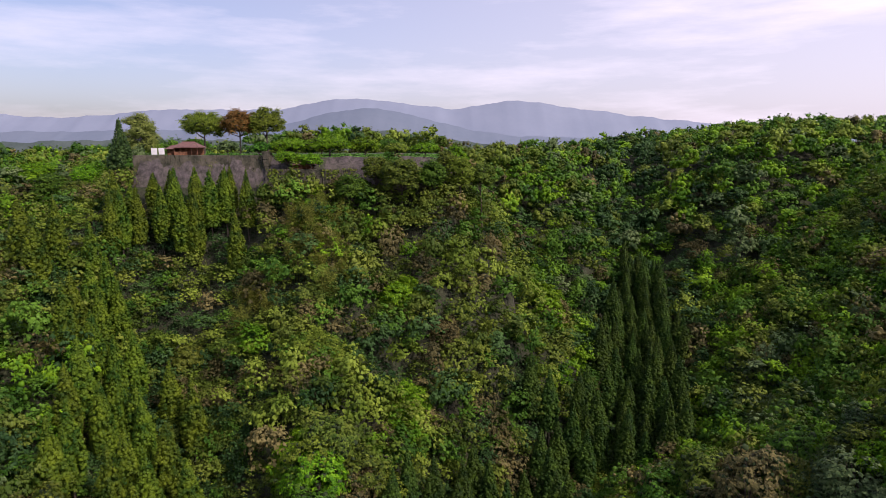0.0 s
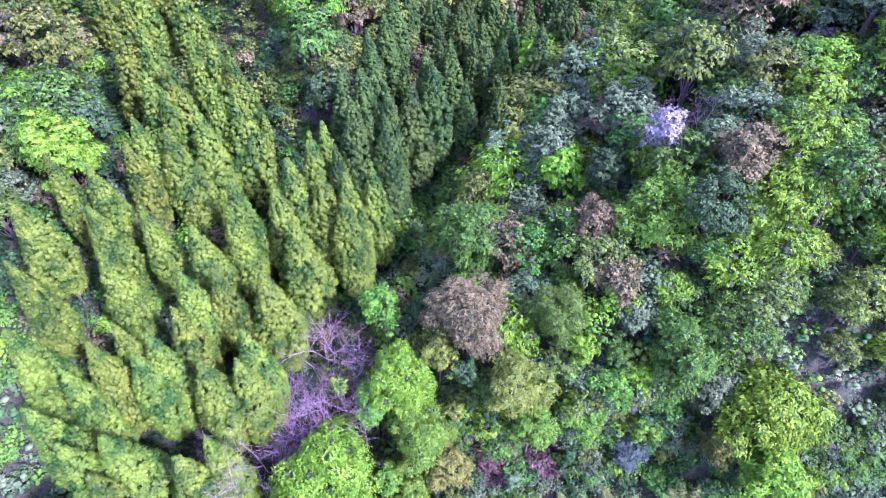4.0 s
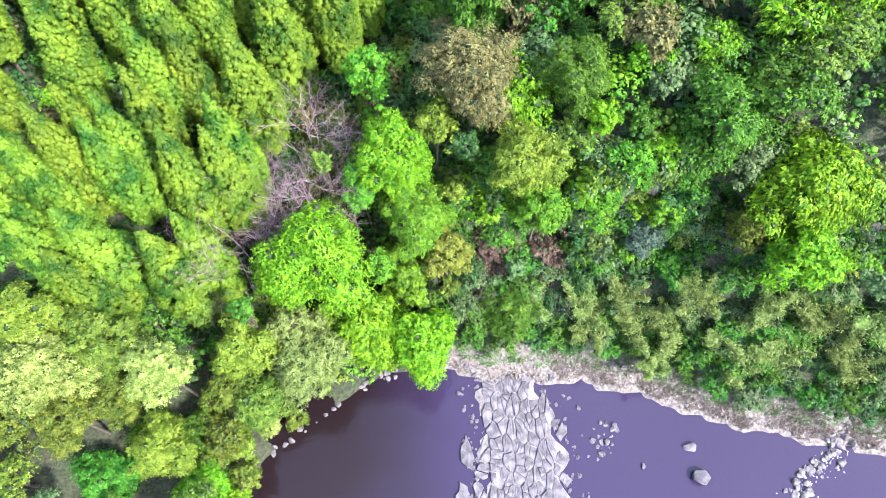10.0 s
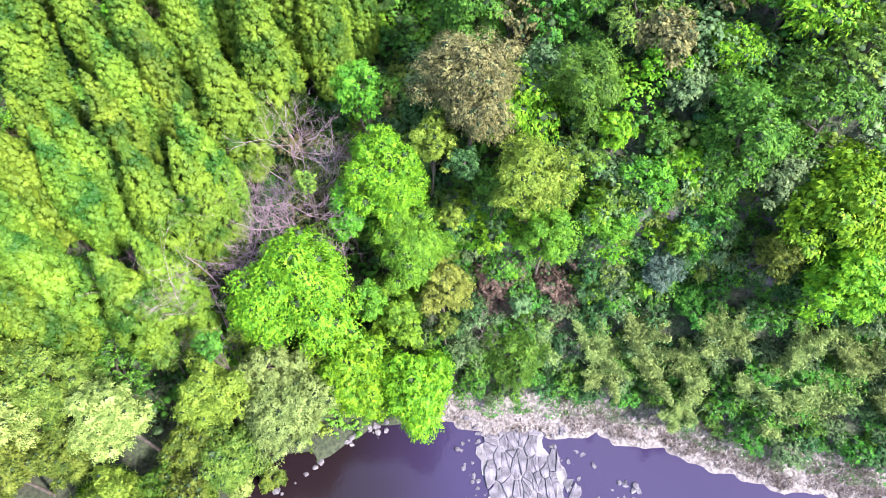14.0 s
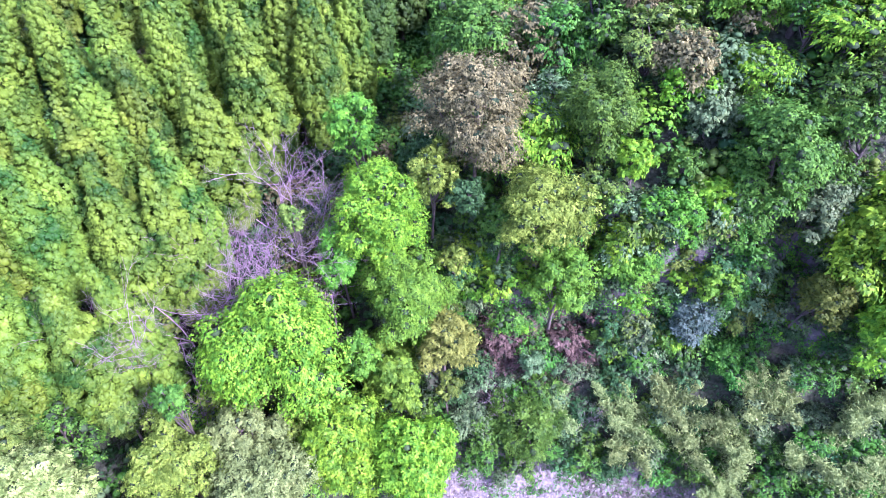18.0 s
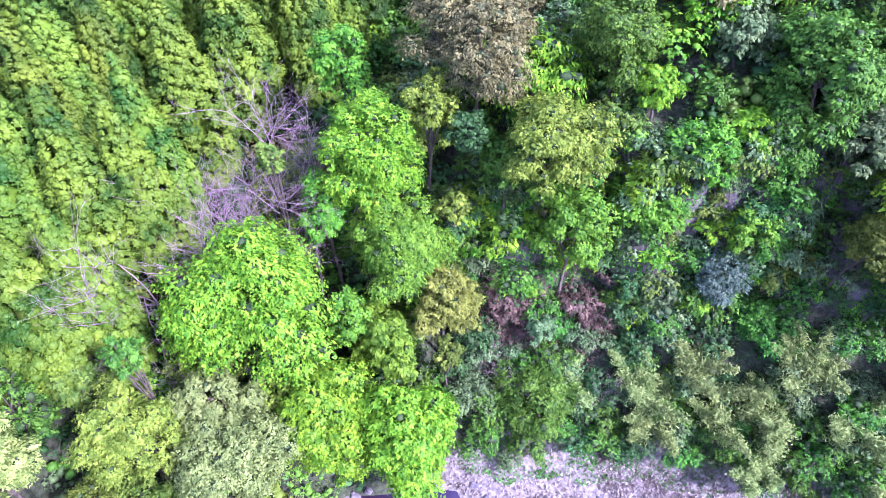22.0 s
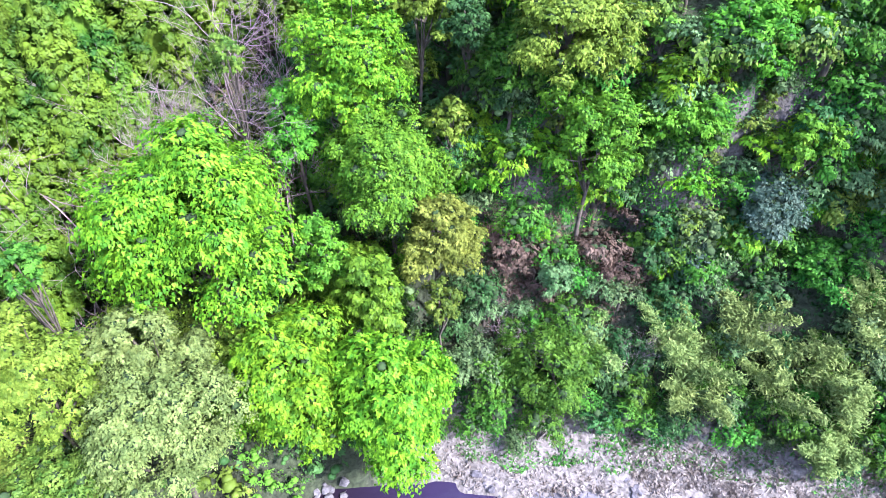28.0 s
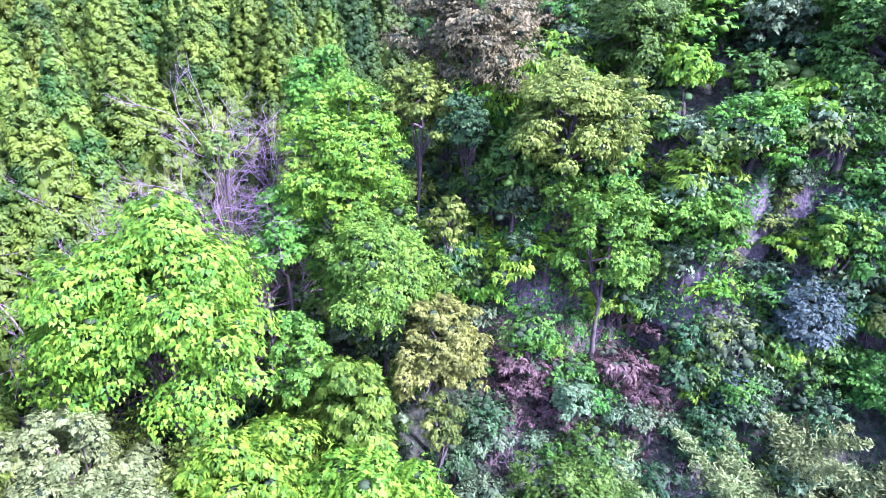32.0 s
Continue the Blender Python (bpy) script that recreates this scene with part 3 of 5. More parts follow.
build_ground()
xs_w, ys_w = np.linspace(-160, 200, 61), np.linspace(-42, 30, 25)
XW, YW = np.meshgrid(xs_w, ys_w)
iw, jw = np.meshgrid(np.arange(24), np.arange(60), indexing="ij")
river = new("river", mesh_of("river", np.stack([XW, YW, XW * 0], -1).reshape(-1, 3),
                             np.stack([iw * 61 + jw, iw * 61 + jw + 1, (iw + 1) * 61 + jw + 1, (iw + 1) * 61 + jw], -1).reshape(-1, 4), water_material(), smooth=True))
tagged(river, "still dark brown river water with shallow stony stretches", "river", kind="structure")


def mountain(name, dist, profile, material, seed, label):
    """A far range: its crest runs through (across, height) pairs, roughened, with gullied slopes towards the viewer."""
    n = 420
    xs = np.linspace(profile[0][0], profile[-1][0], n)
    crest = np.interp(xs, [p[0] for p in profile], [p[1] for p in profile])
    soft = np.convolve(np.pad(crest, 9, mode="edge"), np.ones(19) / 19, "valid")
    crest = soft + dist * 0.0011 * (wave(xs, xs * 0.3, dist * 0.03, seed) + 0.6 * wave(xs, xs * 0.2, dist * 0.011, seed + 2) + 0.3 * wave(xs, xs, dist * 0.004, seed))
    rows = []
    for f in np.linspace(0, 1, 10):
        y = dist - dist * 0.13 * (1 - f) + dist * 0.004 * np.sin(xs / dist * 23 + seed + 4 * f) * (1 - f)
        rows.append(np.stack([xs, y, (crest + 60) * f ** 0.85 - 60], 1))
    v = np.concatenate(rows)
    i, j = np.meshgrid(np.arange(9), np.arange(n - 1), indexing="ij")
    q = np.stack([i * n + j, i * n + j + 1, (i + 1) * n + j + 1, (i + 1) * n + j], -1).reshape(-1, 4)
    tagged(new(name, mesh_of(name, v, q, material, smooth=True)), label, "mountain", kind="structure")


mountain("backdrop_range", 4200, [(-4800, 200), (-3100, 330), (-2600, 280), (-1700, 345), (-1100, 330), (-650, 420), (-280, 385), (80, 330), (460, 410), (700, 370), (1100, 320), (1700, 250), (2600, 200), (4800, 150)], RIDGE_FAREST, 1.0, "mountain range, pale blue from haze painted into its colour")
mountain("backdrop_hills", 3300, [(-3800, 150), (-1900, 180), (-900, 190), (-500, 300), (-200, 280), (100, 190), (400, 150), (900, 140), (3800, 110)], RIDGE_FAR, 2.0, "hills below the mountains, blue haze painted into their colour")
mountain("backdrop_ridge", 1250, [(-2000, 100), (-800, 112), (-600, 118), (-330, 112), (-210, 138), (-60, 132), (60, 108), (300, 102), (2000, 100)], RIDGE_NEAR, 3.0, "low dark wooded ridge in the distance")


# ---- trees ----
def brink_of(x):
    return 38.6 + 1.5 * np.sin(x * 0.21 + 1) + 0.8 * np.sin(x * 0.63) + np.clip((x - 10) / 4, 0, 1) * np.clip((19 - x) / 4, 0, 1) * 2.6 - np.clip((x - 19) / 8, 0, 1) * 1.5 - np.clip((x - 33) / 8, 0, 1) * 4.0


rng_all = np.random.default_rng(7)
placed = []


def put_material(ob, material):
    ob.material_slots[0].link = "OBJECT"
    ob.material_slots[0].material = material


def cedar_proto(seed, H, R, sprays, per, leaf):
    v, q = cedar_arrays(seed, H, R, sprays, per, leaf)
    s = np.linspace(0, 1, 6)
    tv, tq = tube(np.stack([s * 0, s * 0, s * H * 0.97 - 0.5], 1), H * 0.011 * (1.1 - s), 6)
    return mesh_of("cedar_crown", v, q, CEDAR, smooth=True), mesh_of("cedar_trunk", tv, tq, BARK, smooth=True)


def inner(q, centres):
    """Which faces belong to the inside of the clumps, painted dark as shade: the last ones."""
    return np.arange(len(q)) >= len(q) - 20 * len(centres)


def broad_proto(seed, R, height, clumps, leaves, leaf, bole, limbs=12, **more):
    (v, q), c = crown_arrays(seed, R, height, clumps, leaves, leaf, **more)
    v = v + np.array([0, 0, bole + height * 0.42], np.float32)
    tv, tq = limbs_arrays(seed, bole + height * 0.45, bole + height * 0.42, c, limbs, R * 0.05 + 0.06)
    return mesh_of("broad_crown", v, q, index=inner(q, c), materials=(GREEN, INNER_SHADE), smooth=True), mesh_of("broad_trunk", tv, tq, BARK, smooth=True)


def stand(kind, crown, trunk, x, y, size, turn, material, label, group, tall=1.0, category="tree", sunk=0.0):
    """One tree on the ground at (x, y): an empty at its base with trunk and crown."""
    tree = new(kind)
    tree.empty_display_size = 0.2
    tree.matrix_world = Matrix.Translation((x, y, height_at(x, y) - sunk)) @ Matrix.Rotation(turn, 4, "Z") @ Matrix.Diagonal((size, size, size * tall, 1))
    tagged(tree, label, category, group)
    part("trunk", trunk, tree)
    ob = part("crown", crown, tree)
    if material:
        put_material(ob, material)
    return tree


CEDARS = [cedar_proto(10 + k, 25.0, 3.05 + 0.15 * (k % 3), 640, 28, 0.094) for k in range(5)]
CEDARS_MID = [cedar_proto(20 + k, 25.0, 3.05 + 0.1 * k, 360, 12, 0.14) for k in range(4)]
CEDAR_LABEL = "tall conical cedar with yellow-green tips in a dense stand"


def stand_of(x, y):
    """Material, label and group: yellow-green cedars in the gully and by the river; up the ravine a darker copy with
    the shade put into its colour.
    """
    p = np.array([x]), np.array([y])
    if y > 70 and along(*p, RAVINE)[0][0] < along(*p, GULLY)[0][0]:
        return CEDAR_SHADED, "dark green conical cypress in the ravine", "cypresses of the ravine"
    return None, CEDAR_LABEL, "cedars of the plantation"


def cedar(x, y, top):
    """A cedar of the plantation whose tip stands at the height top."""
    near = math.hypot(x, y) < 82
    c, t = CEDARS[len(placed) % 5] if near else CEDARS_MID[len(placed) % 4]
    tall = (top - height_at(x, y)) / 25.0
    wide = min(1.08, max(0.8, tall * 1.05)) * (0.85 + 0.25 * ((len(placed) * 7) % 10) / 10)
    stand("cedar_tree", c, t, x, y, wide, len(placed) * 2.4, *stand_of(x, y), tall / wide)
    placed.append((x, y, 1.6))


LABEL = {BRONZE: "tree with orange-brown young leaves on the castle ruin", SPRING: "bright spring-green broadleaf tree in young leaf", LIME: "fresh lime-green maple in young leaf", GREEN: "mid-green broadleaf tree with a rounded crown", OLIVE: "olive-green evergreen oak with a dense crown",
         DEEP: "dark green evergreen tree with a tall crown", TAN: "evergreen oak with tan-brown young leaves", GREYISH: "silvery grey-green broadleaf tree",
         YELLOW: "yellow-green broadleaf tree in young leaf", PALEY: "pale yellow-green tree by the river bank", MUTED: "pale grey-yellow-green tree on the river bank", BLUISH: "blue-grey evergreen at the foot of the cliff", OCHRE: "ochre-yellow round tree at the foot of the cliff",
         BLOOM: "tree in white blossom on the wooded slope", RUST: "rust-brown dry brush", PLUME: "bamboo"}


def kind_of(material):
    return "oak_tree" if material in (OLIVE, TAN) else "evergreen_tree" if material is DEEP else "broadleaf_tree"


def hero(kind, material, x, y, top, R, height):
    """A single tree with its own crown: middle at (x, y), highest leaves at top. On the cliff it roots farther back and leans out."""
    seed = 200 + len(placed)
    by = y
    while height_at(x, by) < top - height - 9 and by < y + 6:
        by += 0.5
    if height_at(x, by) < top - height - 9:
        by = y
    base = height_at(x, by)
    away = math.hypot(x, y)
    near = away < 90
    dense, leaf = (800, 0.088) if away < 50 else (450, 0.115) if near else (320, 0.15)
    height = max(height * 1.25, min(height * 1.9, (top - base) * 0.72))
    n = int(min(42000, max(1500, dense * R * (R + height) / 2)))
    if kind == "maple":
        arrays, c = crown_arrays(seed, R, height, int(40 + R * 13), int(n * 0.9), leaf * 1.45, flat=0.42, low=-0.55, clump=0.15, long=1.35, droop=0.7, spray=12, reach=1.15, sag=0.35, fan=0.55, jitter=0.3)
    elif kind == "deep":
        arrays, c = crown_arrays(seed, R, height, 46, n, leaf, flat=0.9, low=-0.5, clump=0.26)
    else:
        arrays, c = crown_arrays(seed, R, height, int(48 + R * 13), n, leaf, flat=0.8, low=-0.65, clump=0.155)
    mid = top - base - height * 0.47
    v, q = arrays
    tree = new("maple_tree" if kind == "maple" else kind_of(material))
    tree.empty_display_size = 0.2
    tree.location = (x, by, base)
    tagged(tree, LABEL[material], "tree", "single trees above the river" if near else "broadleaf trees of the slopes")
    part("crown", mesh_of("crown", v + np.array([0, y - by, mid]), q, index=inner(q, c), materials=(material, INNER_SHADE), smooth=True), tree)
    rng = np.random.default_rng(seed)
    s = np.linspace(0, 1, 8)
    path = np.stack([0.25 * np.sin(s * 4 + seed), (y - by) * s ** 1.5, s * max(mid + height * 0.1, 1.0) - 0.5], 1)
    pieces = [tube(path, (0.06 + R * 0.03) * (1.2 - 0.85 * s), 7)]
    for p in c[rng.permutation(len(c))[:16]]:
        a = path[rng.integers(4, 8)]
        b = p + np.array([0, y - by, mid])
        m = (a + b) / 2 - np.array([0, 0, 0.1 * np.linalg.norm(b - a)])
        pieces.append(tube([a, (a + m) / 2, m, (m + b) / 2, b], (0.05 + R * 0.018) * np.array([1, 0.8, 0.6, 0.4, 0.15]), 4))
    tv, tq = joined(pieces)
    part("trunk", mesh_of("trunk", tv, tq, BARK, smooth=True), tree)
    placed.append((x, y, R * 0.6))


def bare_tree(x, y, H, seed, material=PALE_BARK, label="leafless tree with pale pinkish-grey branches"):
    v, q = bare_arrays(seed, H, 0.55)
    ob = new("bare_tree", mesh_of("bare_tree", v, q, material, smooth=True))
    ob.location = (x, y, height_at(x, y))
    tagged(ob, label, "tree", "bare trees at the edge of the cedars")
    placed.append((x, y, 1.5))


hero("broad", TAN, 3.3, 46.2, 40.3, 6.3, 10.8)
hero("deep", GREEN, 14.5, 45.9, 39.3, 4.1, 10.6)
hero("maple", LIME, 17.3, 42.6, 33.3, 2.5, 2.6)
hero("broad", YELLOW, 9.3, 39.0, 33.1, 5.2, 8.9)
hero("broad", LIME, -5.9, 41.6, 32.2, 5.4, 10.1)
hero("broad", YELLOW, -0.5, 43.1, 32.5, 3.2, 4.3)
hero("broad", SPRING, 21.0, 39.0, 30.7, 3.8, 5.8)
hero("maple", LIME, 24.4, 39.6, 31.3, 2.6, 2.6)
hero("broad", GREEN, 29.1, 41.5, 39.6, 6.4, 13.0)
hero("broad", GREYISH, 32.9, 38.4, 33.7, 3.6, 5.6)
hero("maple", LIME, 38.9, 35.5, 35.2, 7.1, 9.6)
hero("maple", LIME, 39.8, 29.7, 28.7, 4.7, 5.6)
hero("broad", SPRING, -8.4, 51.1, 33.8, 3.5, 6.6)
hero("broad", TAN, 21.7, 48.0, 40.6, 3.5, 4.8)
hero("broad", SPRING, -3.0, 37.2, 24.0, 5.6, 8.6)
hero("broad", SPRING, -9.7, 40.5, 24.6, 3.3, 5.1)
hero("broad", OCHRE, 0.8, 34.0, 20.1, 3.7, 9.4)
hero("maple", LIME, -14.7, 31.4, 27.4, 7.9, 12.0)
hero("maple", LIME, -9.3, 25.5, 16.2, 5.7, 9.7)
hero("maple", LIME, -2.5, 24.5, 15.1, 5.5, 9.3)
hero("broad", MUTED, -16.2, 21.1, 16.2, 5.8, 9.9)
hero("broad", OLIVE, -21.6, 17.6, 13.0, 4.7, 8.0)
hero("broad", YELLOW, -22.6, 22.1, 21.1, 4.4, 9.0)
hero("broad", OLIVE, -26.0, 18.2, 12.8, 3.7, 6.3)
hero("broad", GREEN, -29.4, 14.0, 9.8, 3.8, 6.4)
hero("broad", OLIVE, -37.7, 16.7, 16.0, 3.9, 7.9)
hero("broad", GREEN, -39.0, 8.6, 10.9, 4.6, 7.8)
hero("broad", PALEY, -31.2, 18.6, 24.1, 4.4, 9.0)
hero("broad", PALEY, -41.6, 17.7, 27.4, 5.3, 11.8)
hero("broad", YELLOW, -31.0, 10.9, 17.0, 4.3, 8.1)
hero("broad", LIME, -27.7, 7.5, 9.8, 4.0, 6.7)
hero("broad", OLIVE, -29.5, 27.1, 17.6, 2.8, 4.8)
hero("broad", OLIVE, -40.8, 13.8, 21.0, 4.2, 8.5)
hero("broad", OLIVE, -37.1, 21.3, 25.4, 4.5, 11.3)
hero("broad", YELLOW, -43.5, 22.2, 28.7, 5.2, 14.0)
hero("broad", YELLOW, -13.1, 27.2, 13.4, 2.7, 3.7)
hero("broad", SPRING, 11.7, 37.3, 25.7, 4.0, 6.1)
hero("broad", SPRING, 17.6, 38.0, 25.6, 3.4, 5.2)
hero("maple", SPRING, -6.2, 34.1, 14.7, 4.3, 5.9)
hero("broad", GREEN, 9.3, 29.4, 9.8, 4.6, 6.3)
hero("broad", OLIVE, 34.6, 33.3, 26.5, 3.0, 4.6)
hero("broad", GREYISH, 24.1, 45.5, 37.7, 3.5, 5.9)
hero("broad", LIME, 21.6, 47.2, 38.5, 3.2, 4.3)
hero("broad", SPRING, 26.2, 36.6, 24.4, 2.6, 3.6)
hero("broad", GREYISH, 52.2, 30.6, 20.7, 4.0, 6.1)
hero("broad", BLOOM, 27.9, 63.2, 52.6, 3.4, 4.6)
hero("broad", TAN, 35.5, 57.0, 54.9, 4.5, 7.7)
hero("broad", GREYISH, 41.9, 75.2, 57.5, 6.5, 12.1)
hero("broad", BLOOM, 49.9, 75.7, 56.6, 3.3, 5.0)
hero("broad", SPRING, 27.3, 55.2, 49.6, 6.5, 13.4)
hero("maple", LIME, 16.9, 68.1, 42.6, 4.3, 5.1)
hero("broad", GREEN, 4.2, 60.5, 39.2, 6.4, 9.8)
hero("broad", DEEP, 21.9, 64.2, 45.6, 3.3, 5.1)
hero("broad", TAN, 19.2, 55.8, 44.6, 3.6, 4.9)
hero("maple", LIME, 37.4, 52.8, 47.6, 4.2, 5.0)
hero("broad", GREYISH, 18.7, 78.5, 44.8, 4.1, 6.3)
hero("maple", LIME, 48.5, 55.7, 47.8, 4.7, 6.3)
hero("broad", GREEN, 48.4, 62.1, 54.1, 5.3, 9.0)
hero("maple", LIME, -53.9, 67.8, 50.0, 5.5, 8.4)
hero("maple", LIME, -9.1, 143.5, 51.1, 7.5, 14.1)
hero("maple", LIME, -10.8, 167.0, 72.3, 8.3, 15.5)
hero("maple", LIME, -27.5, 115.1, 52.1, 8.4, 15.7)
hero("broad", GREYISH, -20.4, 100.0, 40.6, 3.9, 8.6)
hero("maple", OLIVE, -53.0, 149.1, 58.6, 7.0, 6.0)
hero("maple", OLIVE, -62.5, 147.0, 57.0, 5.5, 5.0)
hero("maple", YELLOW, -45.5, 150.0, 58.5, 5.0, 5.0)
hero("broad", YELLOW, -29.3, 137.6, 64.9, 7.7, 13.0)
hero("maple", LIME, -37.3, 179.3, 91.0, 6.6, 8.9)
hero("maple", LIME, -12.9, 163.3, 70.3, 5.9, 8.1)
hero("broad", TAN, 0.7, 159.6, 61.4, 5.9, 9.0)
hero("maple", LIME, 33.2, 195.3, 62.7, 6.2, 8.5)
hero("broad", GREEN, 91.5, 246.7, 57.5, 15.5, 21.1)
hero("broad", TAN, 102.6, 237.7, 64.2, 9.6, 13.1)
hero("broad", LIME, -5.0, 39.0, 25.3, 2.1, 3.5)
hero("broad", YELLOW, 1.5, 39.0, 24.1, 1.7, 2.9)
hero("broad", DEEP, 2.6, 41.0, 30.7, 2.1, 3.5)
hero("broad", GREEN, 5.7, 40.0, 28.9, 2.3, 3.9)
hero("broad", SPRING, 16.0, 39.0, 25.1, 2.1, 4.3)
hero("broad", GREEN, 21.7, 42.0, 32.8, 2.1, 3.5)
hero("maple", LIME, 25.9, 42.0, 30.6, 1.8, 1.9)
hero("broad", SPRING, -7.3, 32.0, 19.6, 2.4, 5.0)
hero("maple", SPRING, -3.9, 31.0, 17.3, 3.0, 5.1)
hero("broad", OLIVE, -13.5, 40.0, 27.9, 1.4, 2.4)
hero("broad", BLUISH, 20.2, 37.0, 14.3, 3.5, 5.4)
hero("broad", BLUISH, 25.1, 36.5, 19.6, 3.5, 6.0)
hero("broad", SPRING, 19.9, 38.4, 23.5, 2.2, 3.8)
hero("broad", SPRING, 9.4, 39.0, 25.6, 2.2, 3.8)
hero("broad", DEEP, 6.7, 38.8, 21.6, 1.7, 3.5)
hero("broad", OLIVE, 23.1, 39.0, 25.2, 1.7, 2.8)
hero("broad", GREEN, 29.1, 34.0, 14.7, 2.7, 4.6)
hero("broad", GREYISH, 9.7, 34.0, 13.0, 2.0, 2.7)
hero("broad", OLIVE, 1.0, 31.0, 14.3, 1.6, 3.3)
hero("broad", MUTED, -18.0, 25.0, 18.5, 3.5, 7.1)
hero("broad", MUTED, -15.5, 26.0, 14.6, 2.7, 4.6)
hero("broad", GREEN, -21.5, 24.0, 23.9, 1.7, 2.9)
cedar(-47.9, 84.4, 52.8)
cedar(-44.1, 83.8, 51.6)
cedar(-40.3, 79.5, 49.3)
cedar(-42.4, 77.2, 49.1)
cedar(-39.6, 74.9, 47.6)
cedar(-37.7, 84.6, 50.3)
cedar(-35.0, 84.5, 49.6)
cedar(-32.1, 83.3, 48.5)
cedar(-34.0, 77.9, 47.2)
cedar(-30.6, 76.7, 45.9)
cedar(-42.5, 69.8, 46.6)
cedar(-42.7, 65.9, 45.4)
cedar(-38.0, 68.6, 45.1)
cedar(-35.2, 73.3, 45.9)
cedar(-46.2, 61.6, 44.9)
cedar(-51.2, 62.1, 46.3)
cedar(-53.5, 55.4, 44.6)
cedar(-45.0, 56.2, 42.8)
cedar(-39.1, 57.4, 41.7)
cedar(-32.8, 55.9, 39.6)
cedar(-29.0, 63.0, 41.0)
cedar(-23.6, 63.6, 39.9)
cedar(-22.2, 67.8, 40.9)
cedar(-19.6, 72.5, 41.8)
cedar(-18.0, 74.8, 42.1)
cedar(-15.9, 71.2, 40.4)
cedar(-17.8, 67.0, 39.5)
cedar(-14.3, 67.2, 38.7)
cedar(-10.7, 69.5, 38.6)
cedar(-14.2, 79.3, 42.7)
cedar(-9.0, 77.6, 40.8)
cedar(-28.8, 59.2, 39.7)
cedar(-20.5, 58.7, 37.5)
cedar(-14.3, 64.0, 37.6)
cedar(-13.2, 85.4, 44.4)
cedar(-9.0, 83.1, 42.6)
cedar(-5.4, 84.8, 42.3)
cedar(-3.1, 91.4, 43.9)
cedar(-51.9, 47.8, 41.7)
cedar(-33.2, 49.7, 37.7)
cedar(-33.3, 45.3, 36.2)
cedar(-29.5, 50.8, 37.1)
cedar(-23.6, 51.1, 35.7)
cedar(-25.0, 43.6, 33.6)
cedar(-35.6, 41.9, 35.7)
cedar(-39.3, 42.5, 36.8)
cedar(-36.6, 39.4, 35.1)
cedar(-41.5, 40.0, 36.5)
cedar(-43.7, 36.8, 36.0)
cedar(-29.3, 39.5, 33.3)
cedar(-25.2, 40.2, 32.6)
cedar(-46.3, 32.3, 35.2)
cedar(-38.0, 30.3, 32.5)
cedar(-42.2, 29.1, 33.1)
cedar(-38.5, 26.4, 31.3)
cedar(-27.4, 31.4, 30.2)
cedar(-30.3, 29.1, 30.1)
cedar(-50.1, 40.2, 38.8)
cedar(-16.0, 83.8, 44.6)
cedar(-1.9, 89.6, 43.0)
cedar(-42.6, 50.8, 40.4)
cedar(-94.2, 150.5, 93.7)
cedar(-93.9, 141.5, 90.0)
cedar(-99.9, 146.2, 94.0)
cedar(-87.2, 152.5, 87.3)
cedar(-88.2, 165.0, 93.5)
cedar(-90.8, 172.3, 98.9)
cedar(-87.6, 168.8, 94.0)
cedar(-85.7, 174.2, 94.4)
cedar(-79.8, 176.4, 94.3)
cedar(-77.6, 180.9, 99.4)
cedar(-71.0, 178.6, 97.2)
cedar(-67.0, 179.7, 98.7)
cedar(-63.0, 181.1, 99.4)
cedar(-56.6, 168.9, 87.8)
cedar(-68.9, 173.3, 91.5)
cedar(-72.8, 173.9, 92.2)
cedar(-81.2, 147.9, 79.9)
cedar(-76.9, 144.1, 74.4)
cedar(-82.6, 135.2, 78.0)
cedar(-81.5, 130.1, 76.3)
cedar(-77.8, 137.2, 74.2)
cedar(-82.2, 142.0, 79.1)
cedar(-75.8, 129.9, 70.8)
cedar(-74.2, 121.7, 67.5)
cedar(-70.5, 128.6, 65.5)
cedar(-69.1, 133.8, 64.9)
cedar(-72.5, 113.9, 64.7)
cedar(-67.3, 122.4, 61.2)
cedar(-59.4, 129.3, 59.5)
cedar(-53.1, 125.0, 57.1)
cedar(-67.6, 116.6, 60.2)
cedar(-63.2, 121.9, 57.0)
cedar(-67.0, 104.8, 60.8)
cedar(-66.1, 97.8, 61.0)
cedar(-60.9, 119.0, 55.6)
cedar(-53.6, 113.2, 53.1)
cedar(-59.5, 109.3, 53.7)
cedar(-58.6, 101.3, 54.0)
cedar(-53.6, 104.8, 50.6)
cedar(-53.1, 98.5, 48.8)
cedar(-51.9, 90.8, 48.8)
cedar(-41.2, 92.2, 45.2)
cedar(-46.5, 105.3, 49.7)
cedar(-37.0, 91.0, 44.4)
cedar(-7.1, 116.9, 45.8)
cedar(-1.9, 119.9, 42.3)
cedar(6.7, 129.8, 40.2)
cedar(10.1, 127.3, 37.9)
cedar(4.3, 125.0, 38.3)
cedar(-10.7, 103.5, 43.6)
cedar(-13.2, 98.1, 43.8)
cedar(2.9, 117.6, 38.2)
cedar(7.3, 111.7, 38.2)
cedar(13.1, 118.0, 38.0)
cedar(17.3, 123.1, 37.9)
cedar(24.4, 132.8, 38.0)
cedar(21.5, 109.8, 44.3)
cedar(22.8, 105.6, 46.6)
cedar(16.4, 97.2, 45.0)
cedar(10.5, 102.7, 39.3)
cedar(5.4, 105.8, 37.9)
cedar(-0.9, 109.3, 37.7)
